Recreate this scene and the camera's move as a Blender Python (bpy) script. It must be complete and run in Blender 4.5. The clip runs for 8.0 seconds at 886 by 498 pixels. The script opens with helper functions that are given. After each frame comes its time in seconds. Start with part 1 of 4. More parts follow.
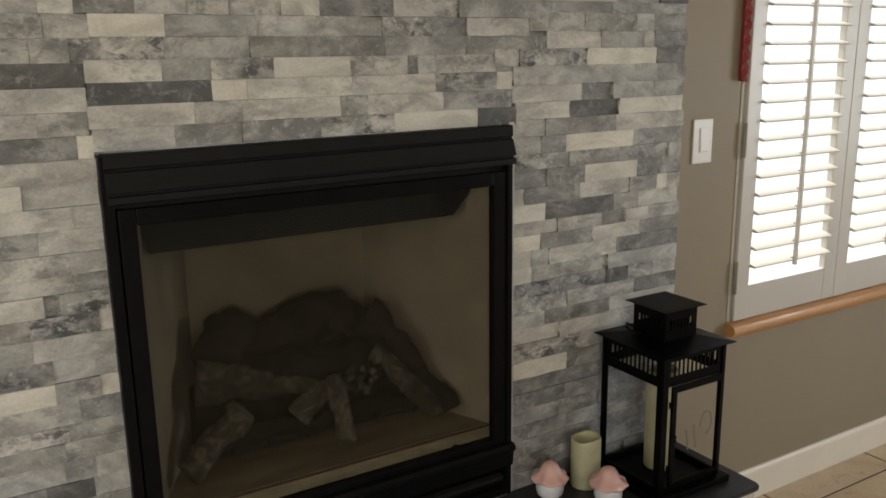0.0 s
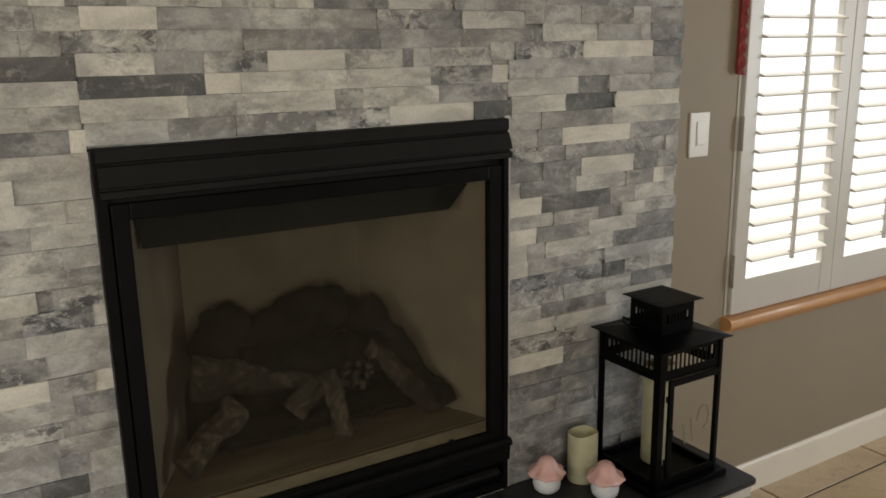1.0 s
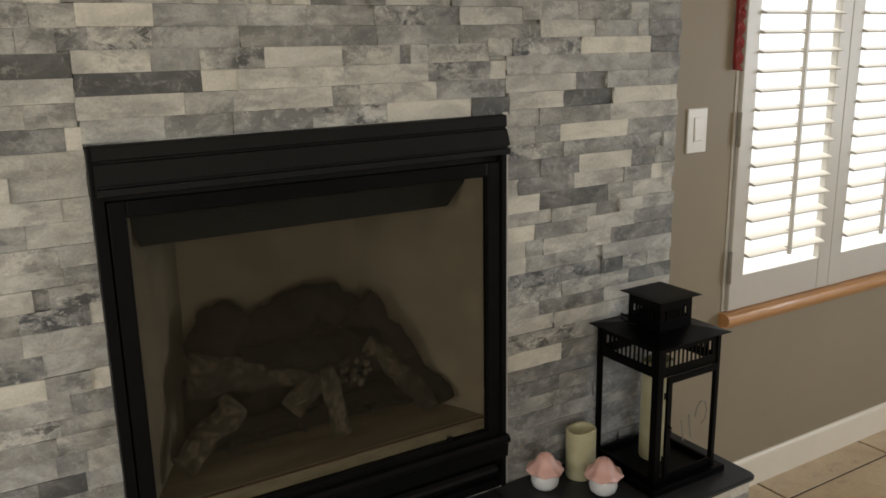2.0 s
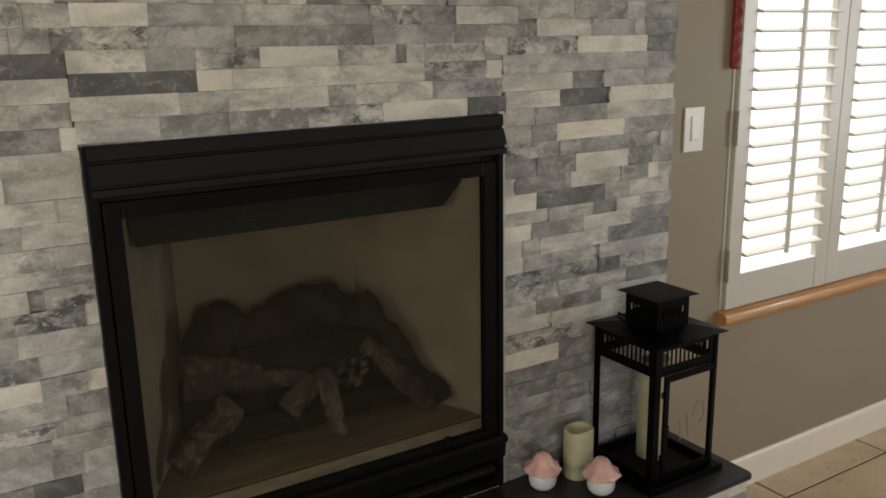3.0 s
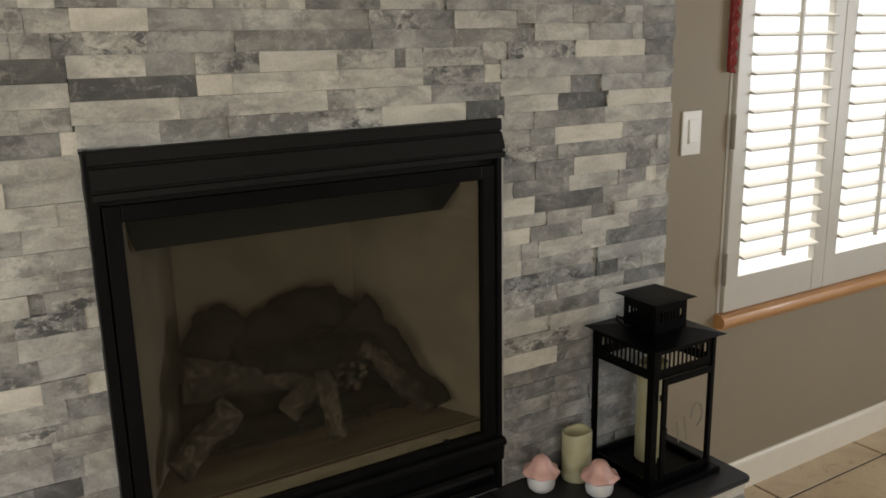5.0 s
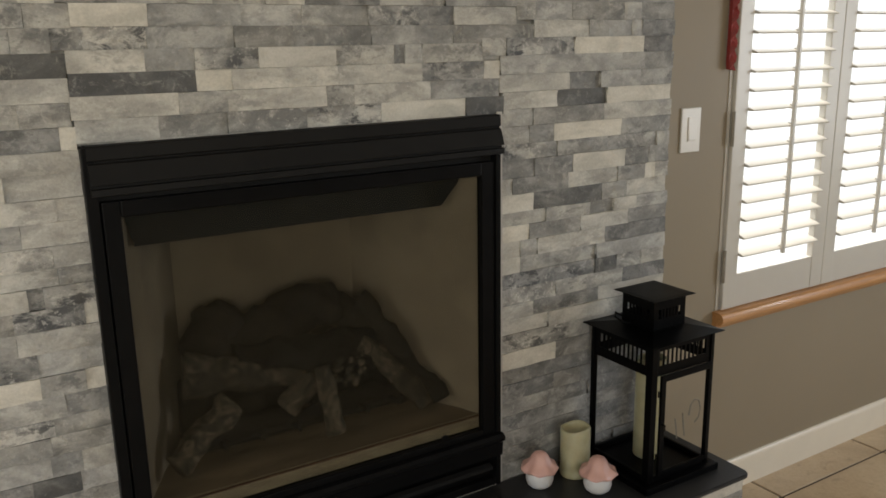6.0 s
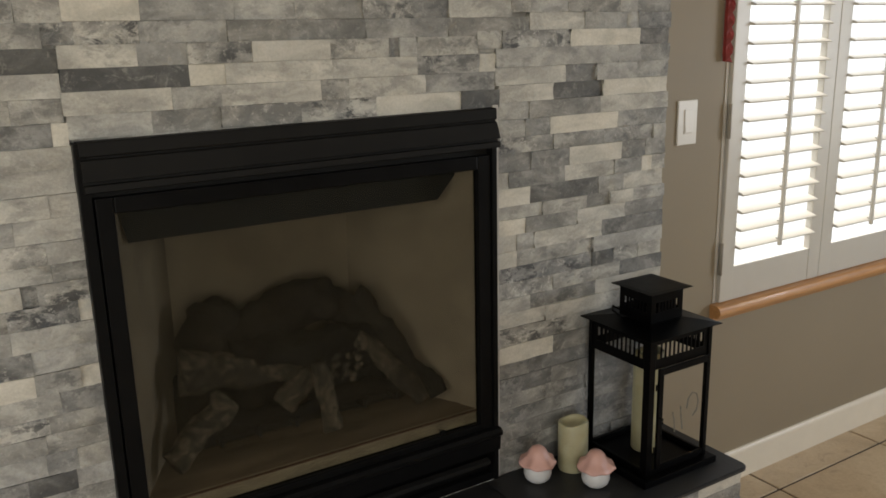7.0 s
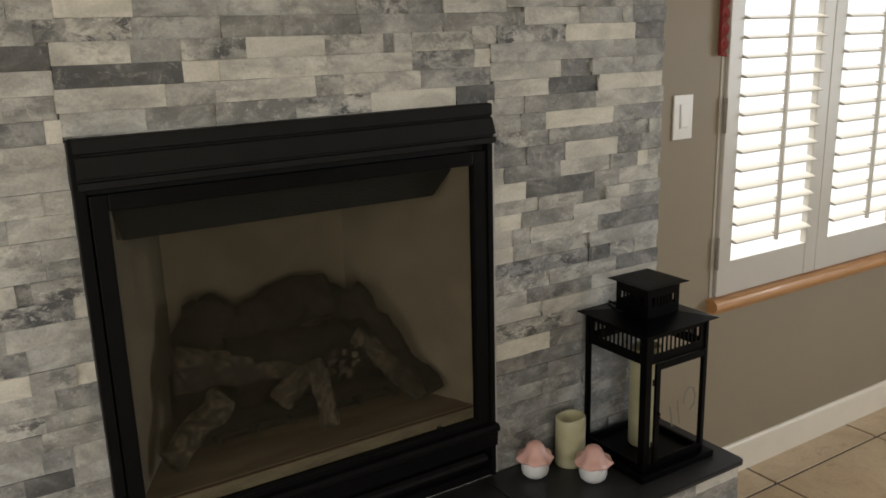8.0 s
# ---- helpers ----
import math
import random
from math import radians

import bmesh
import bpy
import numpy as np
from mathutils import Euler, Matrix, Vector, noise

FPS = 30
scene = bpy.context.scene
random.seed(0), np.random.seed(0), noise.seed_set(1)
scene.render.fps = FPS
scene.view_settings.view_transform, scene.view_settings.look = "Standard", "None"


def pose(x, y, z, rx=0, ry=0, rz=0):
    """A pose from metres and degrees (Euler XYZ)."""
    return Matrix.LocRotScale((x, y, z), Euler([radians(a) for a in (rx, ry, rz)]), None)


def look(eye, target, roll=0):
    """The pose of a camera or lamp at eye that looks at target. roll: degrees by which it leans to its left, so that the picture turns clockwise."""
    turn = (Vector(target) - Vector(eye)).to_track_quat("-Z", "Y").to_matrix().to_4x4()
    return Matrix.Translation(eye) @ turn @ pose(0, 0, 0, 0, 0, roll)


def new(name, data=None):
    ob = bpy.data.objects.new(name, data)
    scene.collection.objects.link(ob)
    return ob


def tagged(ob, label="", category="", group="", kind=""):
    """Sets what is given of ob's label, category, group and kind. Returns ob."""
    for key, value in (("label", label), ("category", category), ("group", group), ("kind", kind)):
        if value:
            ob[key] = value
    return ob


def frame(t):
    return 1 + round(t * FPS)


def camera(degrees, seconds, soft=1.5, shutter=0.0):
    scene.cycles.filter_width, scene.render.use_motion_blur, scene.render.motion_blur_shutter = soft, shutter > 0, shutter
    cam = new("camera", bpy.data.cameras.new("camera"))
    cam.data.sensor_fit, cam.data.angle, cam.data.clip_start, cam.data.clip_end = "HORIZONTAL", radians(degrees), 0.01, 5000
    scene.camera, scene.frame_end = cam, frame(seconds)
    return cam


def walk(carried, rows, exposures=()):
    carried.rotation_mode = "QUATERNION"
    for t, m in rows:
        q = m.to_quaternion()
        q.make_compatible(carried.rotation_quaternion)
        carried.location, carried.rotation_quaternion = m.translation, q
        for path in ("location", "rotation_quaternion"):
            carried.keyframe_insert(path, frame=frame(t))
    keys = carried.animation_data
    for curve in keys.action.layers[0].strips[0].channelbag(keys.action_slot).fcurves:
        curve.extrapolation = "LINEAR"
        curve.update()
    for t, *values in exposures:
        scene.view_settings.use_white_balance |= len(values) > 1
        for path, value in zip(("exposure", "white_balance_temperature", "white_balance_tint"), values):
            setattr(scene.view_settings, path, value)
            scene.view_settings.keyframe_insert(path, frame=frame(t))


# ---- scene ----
cam = camera(55.8, 8.0, soft=1.7)
PATH = [
    (0, (0.051, -1.377, 1.42), (1.051, 0.294, 0.963), -0.8),
    (0.5, (0.053, -1.374, 1.419), (1.055, 0.294, 0.956), -0.9),
    (1, (0.057, -1.372, 1.417), (1.061, 0.293, 0.948), -0.9),
    (1.5, (0.057, -1.369, 1.418), (1.063, 0.292, 0.942), -0.9),
    (3, (0.061, -1.366, 1.418), (1.074, 0.29, 0.938), -1.1),
    (3.5, (0.063, -1.366, 1.423), (1.075, 0.291, 0.942), -1.1),
    (4, (0.063, -1.369, 1.421), (1.073, 0.289, 0.942), -1.2),
    (4.5, (0.059, -1.369, 1.421), (1.075, 0.287, 0.948), -1.2),
    (6, (0.057, -1.373, 1.418), (1.075, 0.281, 0.939), -1.0),
    (6.5, (0.059, -1.37, 1.416), (1.083, 0.278, 0.933), -1.1),
    (7, (0.062, -1.367, 1.417), (1.084, 0.28, 0.924), -1.3),
    (7.5, (0.065, -1.367, 1.415), (1.089, 0.278, 0.918), -1.4),
    (8, (0.065, -1.366, 1.414), (1.092, 0.276, 0.914), -1.6),
]
walk(cam, [(t, look(eye, target, roll)) for t, eye, target, roll in PATH])

# ---- light ----
scene.view_settings.exposure = 1.5
world = bpy.data.worlds.new("daylight")
scene.world = world
world.use_nodes = True
wn, wl = world.node_tree.nodes, world.node_tree.links
sky = wn.new("ShaderNodeTexSky")
sky.sky_type, sky.sun_disc = "NISHITA", False
sky.sun_elevation, sky.sun_rotation = radians(48), radians(-7)
wl.new(sky.outputs[0], wn["Background"].inputs[0])
wn["Background"].inputs[1].default_value = 0.12


def sky_lamp(name, place, toward, width, height, watts, colour):
    """Daylight entering through an opening of the room."""
    data = bpy.data.lights.new(name, "AREA")
    data.shape, data.size, data.size_y, data.energy, data.color = "RECTANGLE", width, height, watts, colour
    ob = new(name, data)
    ob.matrix_world = look(place, toward)
    return ob


# the wide high window behind the camera and the windows at both sides of the room
sky_lamp("daylight_rear_window", (-0.95, -4.16, 1.72), (-0.95, 0.0, 1.72), 2.1, 1.1, 17.2, (1.0, 0.92, 0.82))
sky_lamp("daylight_left_window", (-2.56, -1.75, 1.62), (0.0, -1.75, 1.50), 1.6, 1.2, 11.5, (1.0, 0.93, 0.83))
sky_lamp("daylight_side_window", (4.36, -1.7, 1.35), (0.0, -1.7, 1.2), 1.3, 1.1, 14, (0.93, 0.95, 1.0))
sun = bpy.data.lights.new("sun", "SUN")
sun.energy, sun.angle, sun.color = 3.0, radians(0.5), (1.0, 0.95, 0.88)
new("sun", sun).matrix_world = look((1.7, 6.0, 7.4), (2.4, 0.3, 1.0))


# ---- materials ----
def material(name, rough=0.6, metal=0.0):
    m = bpy.data.materials.new(name)
    m.use_nodes = True
    b = m.node_tree.nodes["Principled BSDF"]
    b.inputs["Roughness"].default_value, b.inputs["Metallic"].default_value = rough, metal
    return m, m.node_tree.nodes, m.node_tree.links, b


def place_vector(nodes, links, spread=0.0):
    """World position, shifted by each piece's own random number."""
    geo = nodes.new("ShaderNodeNewGeometry")
    if not spread:
        return geo.outputs["Position"]
    info = nodes.new("ShaderNodeObjectInfo")
    scale = nodes.new("ShaderNodeVectorMath")
    scale.operation = "MULTIPLY_ADD"
    scale.inputs[1].default_value = (spread, spread * 0.7, spread * 1.3)
    links.new(info.outputs["Random"], scale.inputs[0])
    links.new(geo.outputs["Position"], scale.inputs[2])
    return scale.outputs[0]


def noise_node(nodes, links, vector, scale, detail=4.0, rough=0.55, distortion=0.0, stretch=None):
    if stretch:
        mul = nodes.new("ShaderNodeVectorMath")
        mul.operation = "MULTIPLY"
        mul.inputs[1].default_value = stretch
        links.new(vector, mul.inputs[0])
        vector = mul.outputs[0]
    n = nodes.new("ShaderNodeTexNoise")
    n.inputs["Scale"].default_value, n.inputs["Detail"].default_value = scale, detail
    n.inputs["Roughness"].default_value, n.inputs["Distortion"].default_value = rough, distortion
    links.new(vector, n.inputs["Vector"])
    return n.outputs["Fac"]


def ramp(nodes, links, value, stops):
    r = nodes.new("ShaderNodeValToRGB")
    e = r.color_ramp.elements
    while len(e) < len(stops):
        e.new(0.5)
    for el, (at, colour) in zip(e, stops):
        el.position, el.color = at, (*colour, 1)
    links.new(value, r.inputs[0])
    return r.outputs[0]


def blend(nodes, links, fac, a, b, mode="MIX"):
    m = nodes.new("ShaderNodeMix")
    m.data_type, m.blend_type = "RGBA", mode
    for socket, v in ((m.inputs[0], fac), (m.inputs[6], a), (m.inputs[7], b)):
        if hasattr(v, "is_linked"):
            links.new(v, socket)
        elif isinstance(v, tuple):
            socket.default_value = (*v, 1)
        else:
            socket.default_value = v
    return m.outputs[2]


def relief(nodes, links, b, heights):
    """Chained bumps: (height, strength, metres)."""
    normal = None
    for h, strength, dist in heights:
        bump = nodes.new("ShaderNodeBump")
        bump.inputs["Strength"].default_value, bump.inputs["Distance"].default_value = strength, dist
        links.new(h, bump.inputs["Height"])
        if normal:
            links.new(normal, bump.inputs["Normal"])
        normal = bump.outputs[0]
    links.new(normal, b.inputs["Normal"])


def simple(name, colour, rough=0.6, metal=0.0, scale=30.0, vary=0.12, bump=0.1, depth=0.001, stretch=None, fine=220.0, gloss=0.5):
    """One paint or metal with blotches, grain and slight relief."""
    m, n, l, b = material(name, rough, metal)
    b.inputs["Specular IOR Level"].default_value = gloss
    v = place_vector(n, l)
    big = noise_node(n, l, v, scale, 5, 0.6, 0.3, stretch)
    small = noise_node(n, l, v, fine, 3, 0.6, 0.0, stretch)
    dark = tuple(c * (1 - vary) for c in colour)
    light = tuple(min(1, c * (1 + vary)) for c in colour)
    col = ramp(n, l, big, ((0.3, dark), (0.7, light)))
    col = blend(n, l, 0.25, col, ramp(n, l, small, ((0.3, dark), (0.7, light))))
    l.new(col, b.inputs["Base Color"])
    r = n.new("ShaderNodeMapRange")
    r.inputs[3].default_value, r.inputs[4].default_value = max(0.02, rough - 0.08), min(1, rough + 0.08)
    l.new(big, r.inputs[0])
    l.new(r.outputs[0], b.inputs["Roughness"])
    relief(n, l, b, ((small, bump, depth),))
    return m


def stone_material(name, low, mid, high, veins):
    """Split marble: clouded body, dark veins, pale crystals, grain; each piece shifted and a little lighter or darker."""
    m, n, l, b = material(name, 0.60)
    v = place_vector(n, l, 23.0)
    cloud = noise_node(n, l, v, 15, 7, 0.62, 0.6, (0.75, 1.0, 1.35))
    col = ramp(n, l, cloud, ((0.38, low), (0.50, mid), (0.62, high)))
    vein = noise_node(n, l, v, 30, 8, 0.72, 0.3, (0.75, 1.0, 1.3))
    mask = ramp(n, l, vein, ((0.51, (0, 0, 0)), (0.575, (1, 1, 1))))
    patch = noise_node(n, l, v, 9, 2, 0.5, 0.4)
    where = ramp(n, l, patch, ((0.40, (0.15, 0.15, 0.15)), (0.58, (1, 1, 1))))
    fac = n.new("ShaderNodeMath")
    fac.operation = "MULTIPLY"
    fac.inputs[1].default_value = veins
    l.new(mask, fac.inputs[0])
    fac1 = n.new("ShaderNodeMath")
    fac1.operation = "MULTIPLY"
    l.new(fac.outputs[0], fac1.inputs[0])
    l.new(where, fac1.inputs[1])
    col = blend(n, l, fac1.outputs[0], col, (low[0] * 0.42, low[1] * 0.43, low[2] * 0.45))
    pale = noise_node(n, l, v, 30, 9, 0.76, 0.7)
    pm = ramp(n, l, pale, ((0.55, (0, 0, 0)), (0.63, (1, 1, 1))))
    fac2 = n.new("ShaderNodeMath")
    fac2.operation = "MULTIPLY"
    fac2.inputs[1].default_value = 0.10 + veins * 0.45
    l.new(pm, fac2.inputs[0])
    col = blend(n, l, fac2.outputs[0], col, (0.47, 0.46, 0.42))
    chips = noise_node(n, l, v, 85, 5, 0.75, 0.0, (0.8, 1.0, 1.2))
    cm = ramp(n, l, chips, ((0.56, (0, 0, 0)), (0.60, (1, 1, 1))))
    fac3 = n.new("ShaderNodeMath")
    fac3.operation = "MULTIPLY"
    fac3.inputs[1].default_value = 0.03 + veins * 0.30
    l.new(cm, fac3.inputs[0])
    col = blend(n, l, fac3.outputs[0], col, (low[0] * 0.62, low[1] * 0.63, low[2] * 0.65))
    glint = noise_node(n, l, v, 70, 5, 0.75, 0.0)
    gm = ramp(n, l, glint, ((0.59, (0, 0, 0)), (0.63, (1, 1, 1))))
    fac4 = n.new("ShaderNodeMath")
    fac4.operation = "MULTIPLY"
    fac4.inputs[1].default_value = 0.04 + veins * 0.45
    l.new(gm, fac4.inputs[0])
    col = blend(n, l, fac4.outputs[0], col, (min(0.55, high[0] * 1.35), min(0.54, high[1] * 1.35), min(0.50, high[2] * 1.33)))
    rust = noise_node(n, l, v, 38, 5, 0.7, 0.5)
    rm = ramp(n, l, rust, ((0.62, (0, 0, 0)), (0.72, (0.35, 0.35, 0.35))))
    col = blend(n, l, rm, col, (mid[0] * 1.05, mid[1] * 0.92, mid[2] * 0.72))
    info = n.new("ShaderNodeObjectInfo")
    tone = ramp(n, l, info.outputs["Random"], ((0.0, (0.90, 0.90, 0.90)), (0.5, (1.06, 1.045, 1.01)), (1.0, (1.18, 1.15, 1.09))))
    col = blend(n, l, 1.0, col, tone, "MULTIPLY")
    grain = noise_node(n, l, v, 210, 3, 0.7)
    col = blend(n, l, 0.55, col, ramp(n, l, grain, ((0.35, (0.86, 0.86, 0.86)), (0.65, (1.14, 1.14, 1.14)))), "MULTIPLY")
    l.new(col, b.inputs["Base Color"])
    chip = noise_node(n, l, v, 48, 8, 0.70, 0.5)
    relief(n, l, b, ((cloud, 0.35, 0.004), (chip, 0.38 + 0.62 * veins, 0.0045), (grain, 0.2, 0.0006)))
    return m


STONE = {
    "w": stone_material("stone_cream", (0.37, 0.36, 0.32), (0.45, 0.435, 0.385), (0.50, 0.485, 0.435), 0.06),
    "l": stone_material("stone_pale_grey", (0.255, 0.253, 0.235), (0.345, 0.342, 0.316), (0.44, 0.435, 0.40), 0.40),
    "m": stone_material("stone_grey", (0.175, 0.175, 0.166), (0.25, 0.25, 0.234), (0.35, 0.347, 0.322), 0.58),
    "g": stone_material("stone_slate_grey", (0.128, 0.129, 0.122), (0.178, 0.178, 0.168), (0.265, 0.264, 0.248), 0.6),
    "d": stone_material("stone_charcoal", (0.060, 0.061, 0.059), (0.086, 0.087, 0.083), (0.15, 0.149, 0.142), 0.4),
    "v": stone_material("stone_veined", (0.14, 0.142, 0.138), (0.25, 0.25, 0.236), (0.42, 0.415, 0.385), 1.0),
}
MORTAR = simple("mortar", (0.30, 0.29, 0.26), 0.9, scale=40, vary=0.2, bump=0.4, depth=0.002)
TAUPE = simple("taupe_wall_paint", (0.258, 0.213, 0.144), 0.62, scale=3.0, vary=0.05, bump=0.18, depth=0.0012, fine=420.0)
CEILING = simple("ceiling_paint", (0.72, 0.70, 0.66), 0.85, scale=4, vary=0.03, bump=0.3, depth=0.002, fine=120)
WHITE = simple("white_trim_paint", (0.74, 0.685, 0.56), 0.38, scale=9, vary=0.04, bump=0.05, depth=0.0006)
SHUTTER = simple("shutter_paint", (0.535, 0.508, 0.447), 0.36, scale=9, vary=0.03, bump=0.04, depth=0.0005)
SWITCH = simple("switch_plastic", (0.67, 0.645, 0.58), 0.34, scale=20, vary=0.02, bump=0.02, depth=0.0003)
GROUT = simple("floor_grout", (0.07, 0.052, 0.036), 0.9, scale=60, vary=0.25, bump=0.4, depth=0.001)
BLACK = simple("black_powder_coat", (0.0095, 0.0092, 0.0085), 0.55, gloss=0.10, scale=25, vary=0.18, bump=0.10, depth=0.0004, fine=600)
BLACK_SATIN = simple("black_door_enamel", (0.004, 0.004, 0.004), 0.40, gloss=0.08, scale=18, vary=0.2, bump=0.05, depth=0.0003, fine=500)
LANTERN = simple("black_lantern_lacquer", (0.0010, 0.0010, 0.0011), 0.36, gloss=0.07, scale=30, vary=0.25, bump=0.06, depth=0.0003, fine=500)
SLATE = simple("hearth_slate", (0.012, 0.0122, 0.0124), 0.46, gloss=0.45, scale=14, vary=0.30, bump=0.35, depth=0.0012, fine=160)
BRICKBACK = simple("firebox_panel", (0.31, 0.272, 0.21), 0.85, scale=11, vary=0.22, bump=0.5, depth=0.002, fine=130)
EMBER = simple("firebox_floor", (0.21, 0.165, 0.11), 0.9, scale=22, vary=0.45, bump=0.6, depth=0.003, fine=110, stretch=(0.18, 1.0, 1.0))
HOODMETAL = simple("firebox_baffle", (0.020, 0.022, 0.024), 0.6, metal=0.0, gloss=0.2, scale=16, vary=0.3, bump=0.1)
GRATE = simple("burner_grate", (0.03, 0.028, 0.027), 0.7, metal=0.5, scale=60, vary=0.3, bump=0.3)
CAULK = simple("caulk", (0.60, 0.58, 0.53), 0.6, scale=60, vary=0.12, bump=0.3)
PINK = simple("pink_glazed_ceramic", (0.53, 0.315, 0.265), 0.42, scale=22, vary=0.10, bump=0.10, depth=0.001, fine=90)
POT = simple("white_glazed_ceramic", (0.56, 0.56, 0.545), 0.30, scale=26, vary=0.05, bump=0.05)
RED = simple("red_foil_paper", (0.22, 0.020, 0.016), 0.62, scale=40, vary=0.25, bump=0.2, depth=0.0008, fine=160)
RED_BACK = simple("pale_pink_paper", (0.74, 0.55, 0.52), 0.6, scale=40, vary=0.1, bump=0.1)
BRASS = simple("aged_hinge_metal", (0.30, 0.275, 0.225), 0.45, metal=0.0, scale=60, vary=0.15, bump=0.1)


def wax():
    m, n, l, b = material("ivory_wax", 0.42)
    v = place_vector(n, l)
    f = noise_node(n, l, v, 28, 5, 0.6, 0.5)
    l.new(ramp(n, l, f, ((0.3, (0.32, 0.30, 0.175)), (0.7, (0.385, 0.365, 0.235)))), b.inputs["Base Color"])
    b.inputs["Subsurface Weight"].default_value = 0.35
    b.inputs["Subsurface Radius"].default_value = (0.012, 0.009, 0.005)
    b.inputs["Subsurface Scale"].default_value = 0.5
    relief(n, l, b, ((noise_node(n, l, v, 70, 4), 0.25, 0.0012),))
    return m


def oak():
    m, n, l, b = material("honey_oak", 0.36)
    v = place_vector(n, l)
    grain = noise_node(n, l, v, 9, 7, 0.65, 1.4, (0.35, 6.0, 9.0))
    pores = noise_node(n, l, v, 60, 3, 0.6, 0.0, (0.2, 3.0, 4.0))
    col = ramp(n, l, grain, ((0.28, (0.36, 0.165, 0.052)), (0.5, (0.52, 0.26, 0.092)), (0.72, (0.62, 0.34, 0.135))))
    col = blend(n, l, 0.25, col, ramp(n, l, pores, ((0.35, (0.16, 0.07, 0.025)), (0.6, (0.50, 0.26, 0.11)))))
    l.new(col, b.inputs["Base Color"])
    b.inputs["Coat Weight"].default_value = 0.25
    relief(n, l, b, ((pores, 0.12, 0.0006),))
    return m


def tile():
    m, n, l, b = material("beige_floor_tile", 0.34)
    v = place_vector(n, l, 9.0)
    cloud = noise_node(n, l, v, 5, 7, 0.62, 1.0)
    col = ramp(n, l, cloud, ((0.28, (0.42, 0.305, 0.175)), (0.5, (0.54, 0.41, 0.25)), (0.72, (0.62, 0.49, 0.315))))
    fleck = noise_node(n, l, v, 90, 4, 0.7)
    col = blend(n, l, 0.25, col, ramp(n, l, fleck, ((0.35, (0.24, 0.175, 0.11)), (0.6, (0.46, 0.365, 0.25)))))
    vein = noise_node(n, l, v, 7, 8, 0.7, 2.6)
    mask = ramp(n, l, vein, ((0.56, (0, 0, 0)), (0.68, (0.45, 0.45, 0.45))))
    col = blend(n, l, mask, col, (0.25, 0.17, 0.10))
    l.new(col, b.inputs["Base Color"])
    relief(n, l, b, ((cloud, 0.15, 0.002), (fleck, 0.10, 0.0006)))
    return m


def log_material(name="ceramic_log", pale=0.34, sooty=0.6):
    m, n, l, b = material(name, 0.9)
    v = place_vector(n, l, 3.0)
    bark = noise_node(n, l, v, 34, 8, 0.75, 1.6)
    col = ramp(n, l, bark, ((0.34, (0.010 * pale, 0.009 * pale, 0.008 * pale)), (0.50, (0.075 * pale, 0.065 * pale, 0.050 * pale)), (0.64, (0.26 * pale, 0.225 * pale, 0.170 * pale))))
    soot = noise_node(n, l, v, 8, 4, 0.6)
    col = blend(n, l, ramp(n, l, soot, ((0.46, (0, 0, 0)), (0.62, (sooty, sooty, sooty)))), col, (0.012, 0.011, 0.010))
    l.new(col, b.inputs["Base Color"])
    relief(n, l, b, ((bark, 1.0, 0.007),))
    return m


def glass(name, colour, rough=0.0, face_on=0.04, film=0.0):
    """Flat sheet glass: tinted see-through, mirror gloss by Fresnel."""
    m = bpy.data.materials.new(name)
    m.use_nodes = True
    n, l = m.node_tree.nodes, m.node_tree.links
    n.remove(n["Principled BSDF"])
    clear, gloss, mix, fres = n.new("ShaderNodeBsdfTransparent"), n.new("ShaderNodeBsdfGlossy"), n.new("ShaderNodeMixShader"), n.new("ShaderNodeLayerWeight")
    clear.inputs[0].default_value = (*colour, 1)
    gloss.inputs["Roughness"].default_value = rough
    fres.inputs[0].default_value = 0.5
    power, base = n.new("ShaderNodeMath"), n.new("ShaderNodeMath")
    power.operation, base.operation = "POWER", "MULTIPLY_ADD"
    power.inputs[1].default_value = 5.0
    base.inputs[1].default_value, base.inputs[2].default_value = 0.95, face_on
    l.new(fres.outputs["Facing"], power.inputs[0])
    l.new(power.outputs[0], base.inputs[0])
    l.new(base.outputs[0], mix.inputs[0])
    see = clear.outputs[0]
    if film:  # a patchy pale diffuse haze mixed over the pane
        haze, veil = n.new("ShaderNodeBsdfDiffuse"), n.new("ShaderNodeMixShader")
        haze.inputs[0].default_value = (0.40, 0.395, 0.26, 1)
        patchy = ramp(n, l, noise_node(n, l, place_vector(n, l), 14, 4, 0.6, 0.8), ((0.3, (film * 0.6,) * 3), (0.7, (film * 1.5,) * 3)))
        l.new(patchy, veil.inputs[0])
        l.new(see, veil.inputs[1])
        l.new(haze.outputs[0], veil.inputs[2])
        see = veil.outputs[0]
    l.new(see, mix.inputs[1])
    l.new(gloss.outputs[0], mix.inputs[2])
    l.new(mix.outputs[0], n["Material Output"].inputs[0])
    return m


def outdoors():
    m = bpy.data.materials.new("bright_overcast_yard")
    m.use_nodes = True
    n, l = m.node_tree.nodes, m.node_tree.links
    n.remove(n["Principled BSDF"])
    e = n.new("ShaderNodeEmission")
    v = place_vector(n, l)
    f = noise_node(n, l, v, 1.3, 3)
    l.new(ramp(n, l, f, ((0.3, (1.0, 0.97, 0.97)), (0.7, (0.96, 0.96, 1.0)))), e.inputs[0])
    e.inputs[1].default_value = 0.5
    l.new(e.outputs[0], n["Material Output"].inputs[0])
    return m


